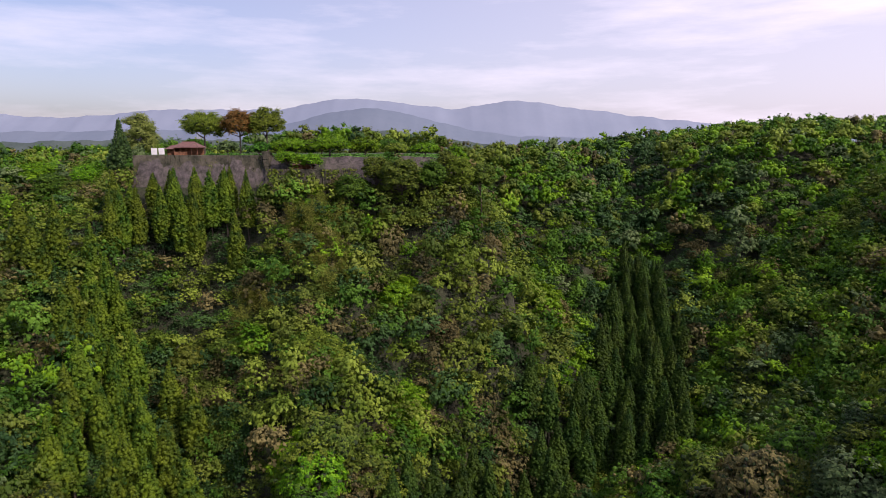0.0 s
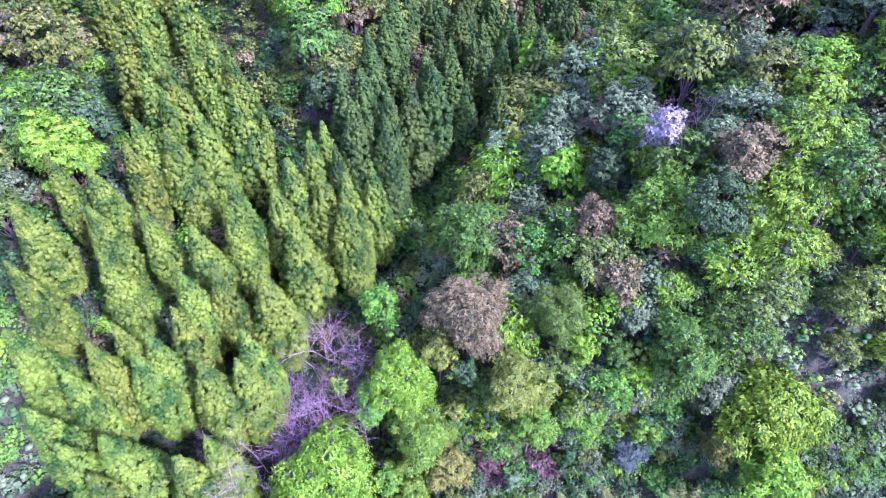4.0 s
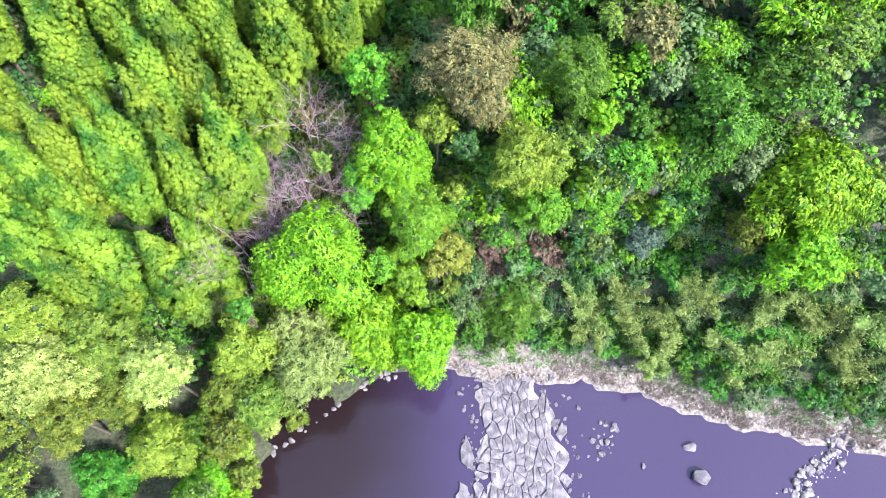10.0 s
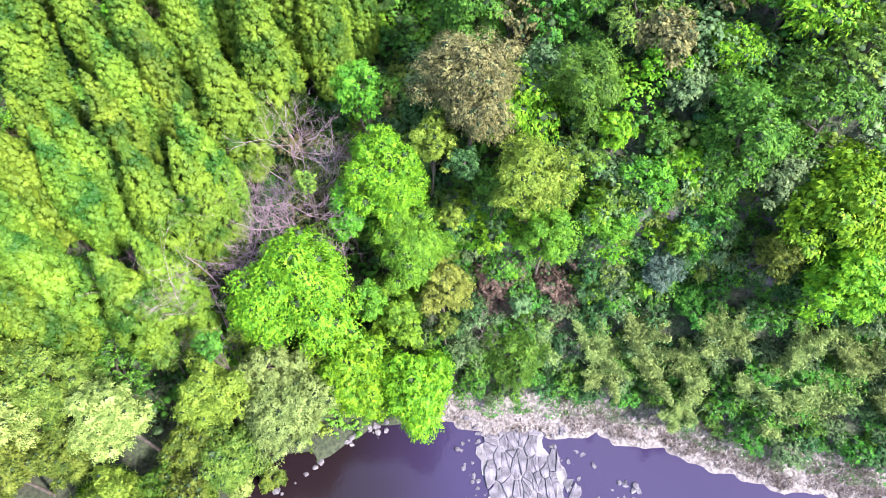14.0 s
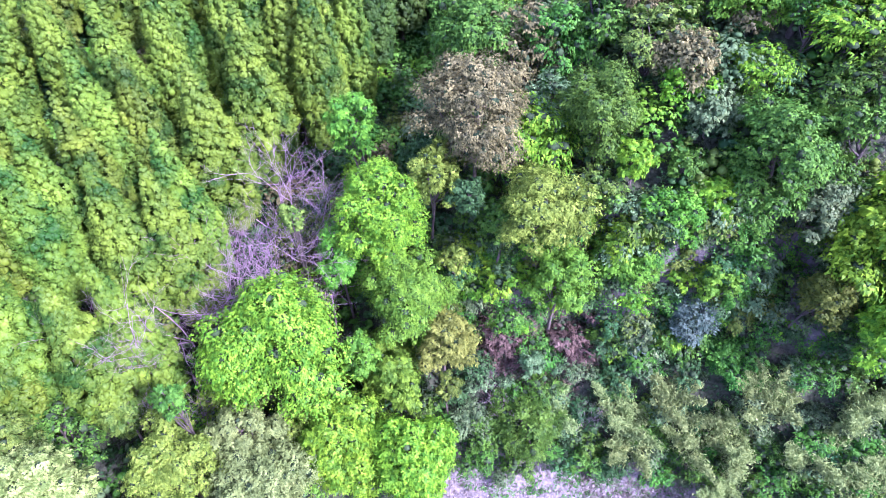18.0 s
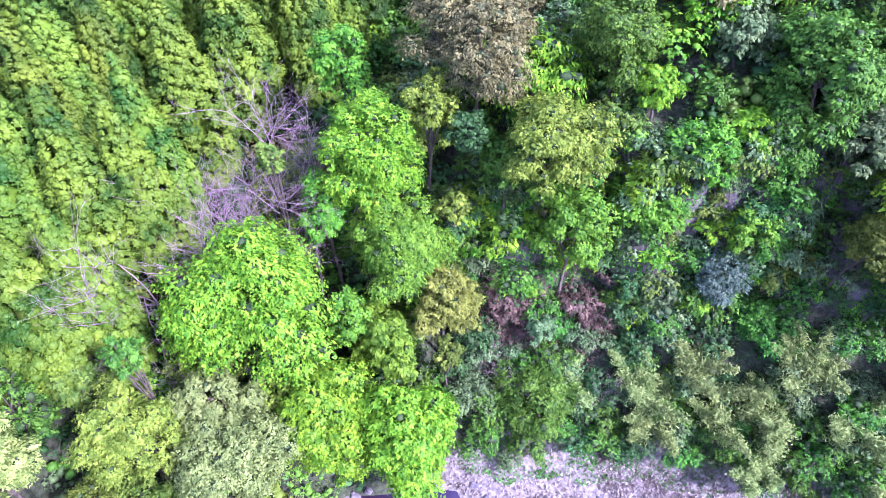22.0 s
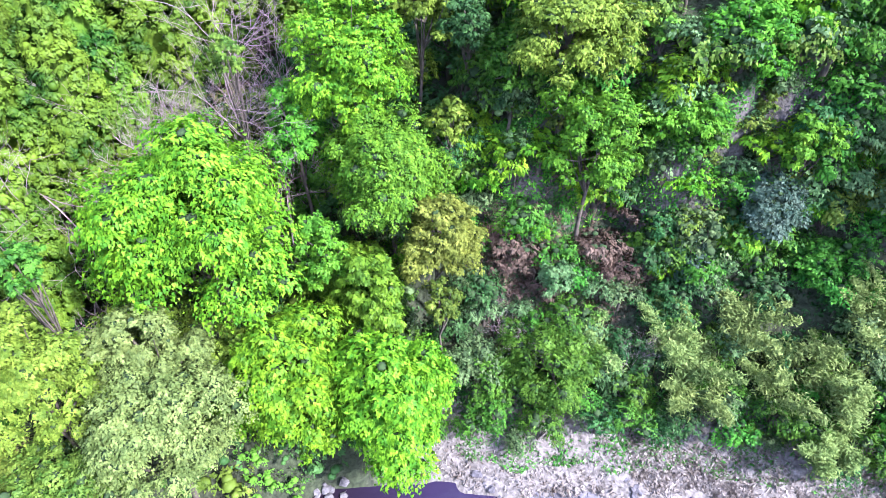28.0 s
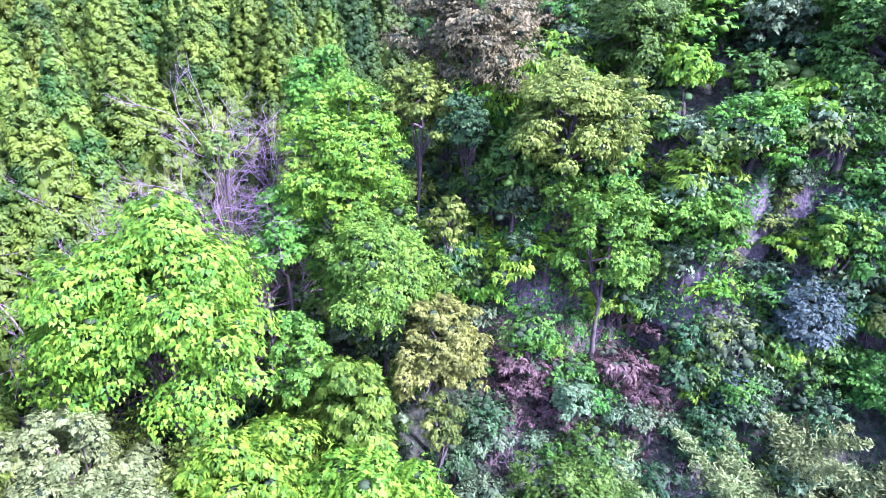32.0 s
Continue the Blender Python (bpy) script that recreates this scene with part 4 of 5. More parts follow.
cedar(1.0, 104.8, 38.0)
cedar(-3.2, 100.7, 38.1)
cedar(-7.3, 98.1, 38.1)
cedar(-12.4, 94.5, 41.6)
cedar(-13.5, 90.7, 40.7)
cedar(-9.7, 90.7, 37.4)
cedar(-3.1, 95.1, 37.7)
cedar(3.7, 90.4, 38.1)
cedar(8.9, 84.5, 42.4)
cedar(-16.3, 88.1, 42.0)
cedar(22.8, 155.2, 52.3)
cedar(27.7, 154.7, 48.5)
cedar(36.6, 159.1, 46.2)
cedar(40.9, 156.6, 42.2)
cedar(33.2, 150.1, 40.8)
cedar(36.9, 151.7, 40.1)
cedar(46.8, 168.9, 44.4)
cedar(51.5, 178.1, 46.5)
cedar(59.2, 187.7, 48.1)
cedar(58.4, 169.7, 44.1)
cedar(51.7, 165.6, 42.1)
cedar(66.3, 185.3, 47.9)
cedar(66.6, 168.7, 47.0)
cedar(28.2, 143.7, 38.9)
cedar(23.5, 140.6, 38.8)
cedar(39.9, 147.8, 37.9)
cedar(-9.5, 109.2, 45.3)

for bx, by_, bh in ((-21.5, 42.0, 21), (-18.0, 46.5, 23), (-24.0, 35.5, 22), (-20.0, 38.0, 19), (-26.0, 34.0, 19), (-14.0, 40.5, 17), (-12.0, 43.0, 18), (-22.6, 37.6, 18), (-18.4, 43.4, 20), (-11.4, 37.6, 16), (-25.2, 33.2, 16), (-16.2, 41.0, 20), (6.5, 31.0, 6), (15.0, 29.5, 5), (29.0, 72.0, 15), (33.0, 66.0, 14)):
    bare_tree(bx, by_, bh, int(400 + bx * 3 + by_))

PALETTE = [(GREEN, 0.30), (OLIVE, 0.20), (LIME, 0.19), (DEEP, 0.10), (TAN, 0.055), (GREYISH, 0.06), (YELLOW, 0.05)]
FAR = [leaf_material("far_" + name, dark, light, 0.15, 0.0, scale=0.11, speck=0.2, patch=2.4, lift=-0.85) for name, dark, light in (
    ("green", (0.026, 0.085, 0.008), (0.115, 0.255, 0.022)), ("olive", (0.045, 0.085, 0.010), (0.18, 0.24, 0.030)), ("lime", (0.05, 0.15, 0.005), (0.20, 0.38, 0.012)),
    ("evergreen", (0.015, 0.048, 0.012), (0.066, 0.145, 0.035)), ("tan", (0.05, 0.052, 0.018), (0.215, 0.19, 0.068)), ("silvery", (0.045, 0.09, 0.028), (0.17, 0.245, 0.09)),
    ("yellow", (0.08, 0.14, 0.012), (0.25, 0.35, 0.04)))]
WEIGHTS = np.cumsum([w for _, w in PALETTE])


HAZED = np.cumsum([0.28, 0.19, 0.24, 0.05, 0.06, 0.06, 0.12])    # the hill across the ravine, leaf colours paler to stand in for haze
WARM = np.cumsum([0.17, 0.36, 0.08, 0.07, 0.13, 0.0, 0.19])     # the castle hill, with more oak and young leaf


def any_colour(weights=WEIGHTS):
    return int(np.searchsorted(weights, rng_all.uniform() * weights[-1]))


def grid_points(step, y0, y1, jitter):
    out = []
    for y in np.arange(y0, y1, step):
        xs = np.arange(-0.78 * y - 45, 0.78 * y + 45, step)
        out.append(np.stack([xs, np.full(len(xs), y)], 1))
    p = np.concatenate(out)
    return p + rng_all.uniform(-jitter, jitter, p.shape)


def zones(p):
    """What grows at each place: 0 nothing, 1 cedar, 2 broadleaf."""
    x, y = p[:, 0], p[:, 1]
    d1, d2, s = along(x, y, RAVINE)[0], along(x, y, GULLY)[0], y - shore(x)
    z = np.full(len(p), 2)
    cedars = ((x < -24) & (x > -75) & (y > 30) & (y < 62)) | ((y > 52) & (y < 245) & (d1 < np.where(y < 140, 14, np.interp(y, (140, 190, 245), (15, 13, 6))))) | ((y > 55) & (y < 192) & (d2 < 17) & (x < -16)) | ((x < -88) & (y > 120) & (y < 182))
    z[cedars] = 1
    z[s < 1] = 0
    z[(x > -97) & (x < 5) & (y > 184 + np.clip((x + 30) / 10, 0, 1) * 9) & (y < 300)] = 0
    z[(x > -4) & (y < 44 - np.clip((x - 18) / 14, 0, 1) * 6)] = 0
    return z


def free(p, r):
    a = np.array(placed)
    keep = np.ones(len(p), bool)
    for k in range(0, len(p), 400):
        d = np.hypot(p[k:k + 400, None, 0] - a[None, :, 0], p[k:k + 400, None, 1] - a[None, :, 1])
        keep[k:k + 400] = np.all(d > r + a[None, :, 2], 1)
    return keep


def plant_all():
    p = grid_points(5.2, 4, 330, 1.2)
    cedars = p[(zones(p) == 1) & free(p, 4.3)]
    tips = np.array([q for q in placed if q[2] == 1.6])
    gap = np.array([np.min(np.hypot(tips[:, 0] - q[0], tips[:, 1] - q[1])) for q in cedars])
    cedars = cedars[gap < np.where((cedars[:, 1] > 140) & (cedars[:, 0] > 20), 90, 0)]
    cedars = cedars[np.argsort(np.hypot(cedars[:, 0], cedars[:, 1]))]
    own = max(0, 290 - sum(1 for o in scene.collection.objects if o.name.startswith("cedar_tree")))
    room = np.clip((94 + 6 * (cedars[:, 0] > -40) - ground_height(cedars[:, 0], cedars[:, 1])) / 25, 0, 1)    # none tops the hill's brow
    cedars = cedars[(room > 0.45) | (cedars[:, 1] < 110)]
    grown = [(x, y, 2.8) for x, y in cedars] + [(x, y, max(r, 2.8)) for x, y, r in placed]
    for k, (x, y) in enumerate(cedars[:own]):
        c, t = CEDARS[k % 5] if math.hypot(x, y) < 82 else CEDARS_MID[k % 4]
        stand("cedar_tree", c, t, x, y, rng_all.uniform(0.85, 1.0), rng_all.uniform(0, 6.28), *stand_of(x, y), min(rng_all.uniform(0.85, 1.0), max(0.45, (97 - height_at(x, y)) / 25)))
    p = np.concatenate([grid_points(4.4, 4, 112, 1.7), grid_points(5.2, 112, 220, 2.3), grid_points(7.6, 220, 430, 3.0)])
    broads = p[(zones(p) == 2) & free(p, 0.9)]
    broads = broads[np.argsort(np.hypot(broads[:, 0], broads[:, 1] - 20))]
    protos = [broad_proto(50 + k, 5.0, 8.5 + k % 3, 64, 5600, 0.115, 3.0, clump=0.17, low=-0.6) for k in range(5)] + [broad_proto(56 + k, 5.0, 6.5, 60, 5400, 0.12, 3.5, flat=0.45, low=-0.5, clump=0.24, long=1.7, droop=0.6, spray=10, reach=1.1, sag=0.35) for k in range(2)]
    mids = [broad_proto(70 + k, 5.0, 8.5 + k % 3, 70, 4600, 0.14, 3.0, clump=0.17, low=-0.5, solid=(0.3, 0.5), dome=0.75) for k in range(5)] + [broad_proto(76 + k, 5.0, 6.5, 60, 4600, 0.14, 3.5, flat=0.5, low=-0.4, clump=0.2, long=1.6, droop=0.6, solid=(0.3, 0.5), dome=0.75) for k in range(2)]
    for x, y in broads[:298]:
        m = PALETTE[any_colour(WARM if y > 85 and x < 20 else HAZED if x > 24 and y > 48 else WEIGHTS)][0]
        k = rng_all.integers(5) if m is not LIME else 5 + rng_all.integers(2)
        c, t = protos[k] if math.hypot(x, y) < 78 else mids[k]
        size = rng_all.uniform(0.55, 1.15) * (1.3 if y > 72 else 1.0)
        grown.append((x, y, 3.6 * size))
        stand("maple_tree" if m is LIME else kind_of(m), c, t, x, y, size, rng_all.uniform(0, 6.28), m, LABEL[m] + " on the wooded slope", "broadleaf trees of the slopes", rng_all.uniform(0.8, 1.15))
    # farther woods, too many to count
    arr = [crown_arrays(90 + k, 5.0, 8.5, 30, 760, 0.195, clump=0.21, low=-0.5, spray=4, reach=0.5, jitter=0.28, solid=(0.28, 0.45), dome=0.8)[0] for k in range(6)]
    plain = [crown_arrays(96 + k, 5.0, 8.5, 22, 300, 0.27, clump=0.24, low=-0.3, spray=3, reach=0.4, jitter=0.28, solid=(0.4, 0.65), dome=0.8)[0] for k in range(6)]
    pieces, idx = [], []
    for x, y in broads[298:]:
        v, q = (arr if y < 235 else plain)[rng_all.integers(6)]
        a, s = rng_all.uniform(0, 6.28), rng_all.uniform(0.6, 1.1) * (1.2 if y < 112 else 1.45 if y < 220 else 1.6)
        grown.append((x, y, 3.6 * s))
        r = np.array([[math.cos(a), -math.sin(a), 0], [math.sin(a), math.cos(a), 0], [0, 0, rng_all.uniform(0.9, 1.45)]]) * s
        pieces.append((v @ r.T + np.array([x, y, height_at(x, y) + 5.0 * s]), q))
        # along the ravine the dark evergreen colour is favoured, standing in for shade
        idx.append(np.full(len(q), 3 if y > 180 and along(np.array([x]), np.array([y]), RAVINE)[0][0] < 20 and rng_all.uniform() < 0.6 else any_colour(WARM if -70 < x < 40 else HAZED if x > 40 else WEIGHTS)))
    # young trees and thicket wherever the canopy leaves the ground bare
    p = np.concatenate([grid_points(3.3, 45, 150, 0.9), grid_points(4.2, 150, 300, 1.2)])
    p = p[zones(p) != 0]
    g = np.array(grown)
    bare = np.array([np.all(np.hypot(g[:, 0] - x, g[:, 1] - y) > g[:, 2] * np.where(y > 100, 0.65, 0.85)) for x, y in p])
    young = [crown_arrays(170 + k, 5.0, 8.5, 24, 640, 0.20, clump=0.24, low=-0.3, spray=4, reach=0.5, solid=(0.25, 0.42), dome=0.7)[0] for k in range(4)]
    for x, y in p[bare]:
        v, q = young[rng_all.integers(4)]
        s = rng_all.uniform(0.42, 0.75) * (1.6 if y > 120 else 1.15)
        pieces.append((v * s * np.array([1, 1, rng_all.uniform(0.8, 1.3)]) + np.array([x, y, height_at(x, y) + 4.2 * s]), q))
        idx.append(np.full(len(q), ((1, 1, 4, 3, 0, 1, 3, 6) if x < 25 and y > 95 else (0, 1, 3, 3, 4, 0, 5, 2))[rng_all.integers(8)]))
    v, q = joined(pieces)
    ob = new("far_woods", mesh_of("far_woods", v, q, index=np.concatenate(idx), materials=FAR, smooth=True))
    tagged(ob, "mixed broadleaf woods that cover the farther slopes", "woods", kind="stuff")
    arr = [cedar_arrays(95 + k, 23.0, 3.0, 70, 6, 0.40, 9, 7) for k in range(3)]
    pieces = [(arr[k % 3][0] * rng_all.uniform(0.8, 1.05) + np.array([x, y, height_at(x, y)]), arr[k % 3][1]) for k, (x, y) in enumerate(cedars[own:])]
    if pieces:
        v, q = joined(pieces)
        ob = new("far_cedars", mesh_of("far_cedars", v, q, CEDAR_SHADED))
        tagged(ob, "farther cedars of the plantation in the ravine", "woods", kind="stuff")
    # leafy undergrowth between the trunks, on the nearer slopes
    arr = [crown_arrays(140 + k, 1.9, 2.6, 7, 168, 0.11, clump=0.42, low=-0.4)[0] for k in range(5)]
    p = grid_points(2.3, 22, 110, 1.0)
    s = p[:, 1] - shore(p[:, 0])
    d1, d2 = along(p[:, 0], p[:, 1], RAVINE)[0], along(p[:, 0], p[:, 1], GULLY)[0]
    p = p[(s > np.where(p[:, 0] < -6, 0.3, 2.5)) & (p[:, 0] > -85) & (p[:, 0] < 85) & ~((p[:, 0] > 0) & (p[:, 1] < brink_of(p[:, 0]) + 1.5))]
    z = ground_height(p[:, 0], p[:, 1])
    pieces, idx = [], []
    under = (0, 0, 1, 3, 3, 5)
    for (x, y), g in zip(p, z):
        v, q = arr[rng_all.integers(5)]
        pieces.append((v * rng_all.uniform(0.7, 1.6) + np.array([x, y, g + rng_all.uniform(0.4, 2.2)]), q))
        idx.append(np.full(len(q), under[rng_all.integers(6)]))
    p = np.concatenate([grid_points(3.6, 110, 196, 1.5), grid_points(5.0, 196, 300, 2.0)])
    p = p[(p[:, 0] > -125) & (p[:, 0] < 150) & ~((p[:, 1] > 185) & (p[:, 0] > -97) & (p[:, 0] < 5))]
    for (x, y), g in zip(p, ground_height(p[:, 0], p[:, 1])):
        v, q = arr[rng_all.integers(5)]
        pieces.append((v[:504] * rng_all.uniform(1.3, 2.1) + np.array([x, y, g + rng_all.uniform(0.4, 2.0)]), q[:168]))
        idx.append(np.full(168, under[rng_all.integers(6)]))
    v, q = joined(pieces)
    ob = new("understorey", mesh_of("understorey", v, q, index=np.concatenate(idx), materials=FAR, smooth=True))
    tagged(ob, "leafy undergrowth between the trunks of the woods", "undergrowth", kind="stuff")


plant_all()


# ---- the cliff, its foot and the bank ----
SHRUBS = [broad_proto(120 + k, 1.6, 2.3, 20, 1300, 0.07, 0.5, clump=0.34, limbs=5) for k in range(5)]
SPRAWL = [broad_proto(130 + k, 1.8, 1.6, 22, 1300, 0.07, 0.4, limbs=5, flat=0.4, clump=0.3, long=2.0, droop=0.5) for k in range(3)]


def shrub(x, y, size, material, label, group, sunk=0.1, tall=1.0):
    pool = SPRAWL if material in (RUST, LIME) else SHRUBS
    c, t = pool[int(rng_all.integers(len(pool)))]
    stand("cliff_shrub" if "cliff" in group and "below" not in group else "shrub", c, t, x, y, size, rng_all.uniform(0, 6.28), material, label, group, tall, "shrub", sunk)


SHRUB_LABEL = {GREEN: "leafy green shrub", DEEP: "dark evergreen shrub", GREYISH: "grey-green shrub", LIME: "fresh green climbing shrub", OLIVE: "olive-green shrub", RUST: "rust-brown dry brush"}
for x in np.arange(-4, 62, 0.8):
    b = float(brink_of(np.array([x]))[0])
    for k in range(3):
        yy = b + (rng_all.uniform(0.4, 2.6) if k == 0 else rng_all.uniform(-1.2, 0.8))
        bare_face = (4.2 < x < 5.6 or 8.2 < x < 9.0) and yy < b + 1.0 or (5.5 < x < 14.0 and yy < b - 0.1 and k == 1)
        if bare_face:
            continue
        m = (GREEN, LIME, OLIVE, GREEN, DEEP, GREYISH)[int(rng_all.integers(6))]
        shrub(x + rng_all.uniform(-0.5, 0.5), yy, rng_all.uniform(0.9, 2.0), m, SHRUB_LABEL[m] + " clinging to the rock cliff", "shrubs on the cliff", 0.2)
for x in np.arange(-8, 64, 2.1):
    b, e = float(brink_of(np.array([x]))[0]), float(shore(np.array([x]))[0])
    for yy in np.arange(e + 4.2, b - 0.6, 2.0):
        px_, py_ = x + rng_all.uniform(-0.9, 0.9), yy + rng_all.uniform(-0.9, 0.9)
        if not all((px_ - a) ** 2 + (py_ - c) ** 2 > (r * 0.6) ** 2 for a, c, r in placed):
            continue
        rusty = 4 < px_ < 17 and py_ > b - 4
        m = RUST if rusty and rng_all.uniform() < 0.7 else (GREEN, DEEP, GREYISH, GREEN, GREYISH, GREEN)[int(rng_all.integers(6))]
        shrub(px_, py_, rng_all.uniform(0.7, 1.5), m, SHRUB_LABEL[m] + " below the cliff", "undergrowth below the cliff")


def bamboo(x, y, H, seed, lean=0.48):
    """A clump of bamboo: culms and feathery leaves."""
    stems, (lv, lq) = plume_arrays(seed, H * 1.12, 8, 5600, lean)
    ob = new("bamboo_clump")
    ob.empty_display_size = 0.2
    ob.location = (x, y, height_at(x, y))
    tagged(ob, "clump of feathery yellow-green bamboo on the river bank", "bamboo", "bamboo of the river bank")
    for cv, cq in stems:
        part("culm", mesh_of("culm", cv, cq, PLUME, smooth=True), ob)
    part("leaves", mesh_of("leaves", lv, lq, PLUME), ob)


GROVE = ((-41, 170, 11), (-36, 168, 12), (-33, 163, 11), (-30, 170, 12), (-28, 163, 11), (-38, 160, 10), (-31, 156, 10), (-26, 157, 10), (-51, 157, 9), (-47, 154, 9), (-50, 150, 10), (-43, 150, 8), (-35, 174, 11), (-29, 150, 11))
for bx, by_, bh in GROVE:
    stems, (lv, lq) = plume_arrays(int(700 - bx * 3), bh + 5, 9, 2600, 0.14)
    ob = new("bamboo_clump")
    ob.empty_display_size = 0.2
    ob.location = (bx, by_, height_at(bx, by_))
    tagged(ob, "tall clump of tan-yellow bamboo on the hillside", "bamboo", "bamboo of the hillside")
    for cv, cq in stems:
        part("culm", mesh_of("culm", cv, cq, OCHRE, smooth=True), ob)
    part("leaves", mesh_of("leaves", lv, lq, OCHRE), ob)

for bx, by_, bh in ((18.6, 29.5, 6.5), (20.5, 27.5, 6), (25.5, 28, 6), (30, 26, 6.5), (33, 29, 7), (36.5, 25, 6.5), (40, 28, 7), (43, 23.5, 7), (46, 26.5, 7.5), (50, 22.5, 7), (53, 26, 8), (57, 22, 7.5), (60, 26, 8), (38, 22.5, 5.5), (29, 23.5, 5), (23, 31, 6.5), (12.8, 30.5, 5)):
    bamboo(bx, by_, bh, int(500 + bx * 2))


# ---- by the water ----
def stone_mesh(seed, material, flat):
    """A worn angular stone, about one metre across."""
    rng = np.random.default_rng(seed)
    bm = bmesh.new()
    pts = unit(rng.normal(size=(15, 3))) * rng.uniform(0.42, 0.56, (15, 1)) * np.array([1, 1, flat])
    for p in pts:
        bm.verts.new(p)
    bmesh.ops.convex_hull(bm, input=bm.verts)
    bmesh.ops.bevel(bm, geom=bm.edges[:], offset=0.03, segments=1, affect="EDGES")
    return bm_mesh("stone", bm, material)


def cell(k, seeds):
    """The outline of the piece of rock nearer to seed k than to any other, by cutting a square with the half-way lines."""
    c = seeds[k]
    poly = [c + np.array((math.cos(o * 0.785 + k), math.sin(o * 0.785 + k))) * (1.25 + 0.6 * ((o * 7 + k * 3) % 5) / 5) for o in range(8)]
    for i, o in enumerate(seeds):
        if i == k or np.hypot(*(o - c)) > 4:
            continue
        m, d = (o + c) / 2, o - c
        out = []
        for a, b in zip(poly, poly[1:] + poly[:1]):
            da, db = np.dot(a - m, d), np.dot(b - m, d)
            if da <= 0:
                out.append(a)
            if da * db < 0:
                out.append(a + (b - a) * da / (da - db))
        poly = out
    return [p - c for p in poly]


def slab_mesh(outline, rng, material):
    """A bedrock slab of the given outline: cracked gap round it, chamfered edge, tilted uneven top."""
    n, bm = len(outline), bmesh.new()
    tilt = rng.uniform(-0.07, 0.07, 2)
    rings = []
    for scale, z in ((0.985, -0.7), (0.965, -0.02), (0.9, 0.03), (0.5, 0.05)):
        rings.append([bm.verts.new((scale * p[0], scale * p[1], z + np.dot(tilt, p) + (rng.uniform(-0.035, 0.035) if z > -0.1 else 0))) for p in outline])
    for lo, hi in zip(rings[:-1], rings[1:]):
        for i in range(n):
            bm.faces.new((lo[i], lo[(i + 1) % n], hi[(i + 1) % n], hi[i]))
    bm.faces.new(rings[-1])
    return bm_mesh("slab", bm, material)


STONES = [stone_mesh(600 + k, PALE_ROCK, 0.7) for k in range(6)]
DARK_STONES = [stone_mesh(610 + k, ROCK, 0.75) for k in range(4)]


def shelf_edges(y):
    """The bedrock shelf's left and right edges where it crosses the river."""
    return 5.0 + 0.9 * np.sin(y * 0.9) + 0.5 * np.sin(y * 2.1), 13.0 + np.clip((23 - y) / 10, 0, 1) * 3.4 + 0.8 * np.sin(y * 1.1 + 1)


shelf = new("rock_shelf")
shelf.location = (9.5, 14, 0)
tagged(shelf, "pale cracked bedrock shelf that crosses the river", "rock")
seeds = []
LONG = np.array([1.0, 1.75])          # the cracks run lengthwise
for yy in np.arange(2, 26, 1.7):
    lo, hi = shelf_edges(yy)
    for xx in np.arange(lo, hi, 0.85):
        if rng_all.uniform() < 0.2:
            continue
        seeds.append(((xx + rng_all.uniform(-0.8, 0.8)), (yy + rng_all.uniform(-1.2, 1.2)) / LONG[1]))
        if rng_all.uniform() < 0.3:
            seeds.append((xx + rng_all.uniform(-0.6, 0.6), (yy + rng_all.uniform(-0.6, 0.6)) / LONG[1]))
seeds = np.array(seeds)
for k, c in enumerate(seeds):
    outline = [q * LONG for q in cell(k, seeds)]
    c = c * LONG
    outline = [q for a, b in zip(outline, outline[1:] + outline[:1]) for q in (a * rng_all.uniform(0.93, 1.0), (a + b) / 2 * rng_all.uniform(0.9, 1.0))]
    lo, hi = shelf_edges(c[1])
    rim = min(c[0] - lo, hi - c[0])
    if (rim < 1.2 and rng_all.uniform() < 0.45) or rng_all.uniform() < 0.06:
        continue
    if rim < 1.2:
        outline = [p * rng_all.uniform(0.7, 0.95) for p in outline]
    if len(outline) < 3:
        continue
    ob = part("slab", slab_mesh(outline, rng_all, PALE_ROCK), shelf)
    ob.location = (c[0] - 9.5, c[1] - 14, rng_all.uniform(0.08, 0.30))
rows_y = np.arange(2.0, 25.6, 0.8)
base = np.concatenate([np.stack([np.linspace(shelf_edges(b)[0] + 0.5, shelf_edges(b)[1] - 0.5, 12) - 9.5, np.full(12, b - 14), np.full(12, 0.07) + rng_all.uniform(-0.04, 0.04, 12)], 1) for b in rows_y])
ib, jb = np.meshgrid(np.arange(len(rows_y) - 1), np.arange(11), indexing="ij")
part("bedrock", mesh_of("bedrock", base, np.stack([ib * 12 + jb, ib * 12 + jb + 1, (ib + 1) * 12 + jb + 1, (ib + 1) * 12 + jb], -1).reshape(-1, 4), ROCK), shelf)


def boulder(x, y, size, mesh, label="pale grey stone lying in the shallow river", group="stones in the river"):
    ob = new("stone", mesh)
    z = max(height_at(x, y), -0.10)
    ob.matrix_world = Matrix.Translation((x, y, z + size * 0.12)) @ Matrix.Rotation(rng_all.uniform(0, 6.28), 4, "Z") @ Matrix.Diagonal((size, size * rng_all.uniform(0.7, 1.0), size * rng_all.uniform(0.7, 1.0), 1))
    tagged(ob, label, "stone", group)


boulder(32.4, 13.0, 2.3, STONES[0], "large pale boulder in the river")
boulder(33.1, 9.4, 2.9, STONES[1], "large pale boulder in the river")
boulder(26.0, 10.8, 1.0, STONES[2])
for k in range(210):
    yy = rng_all.uniform(5, 24)
    lo, hi = shelf_edges(yy)
    xx = (lo - rng_all.uniform(0, 1.9) if k % 2 else hi + abs(rng_all.normal()) * 1.6)
    boulder(xx, yy, 0.18 + 0.75 * rng_all.uniform() ** 2, STONES[k % 6])
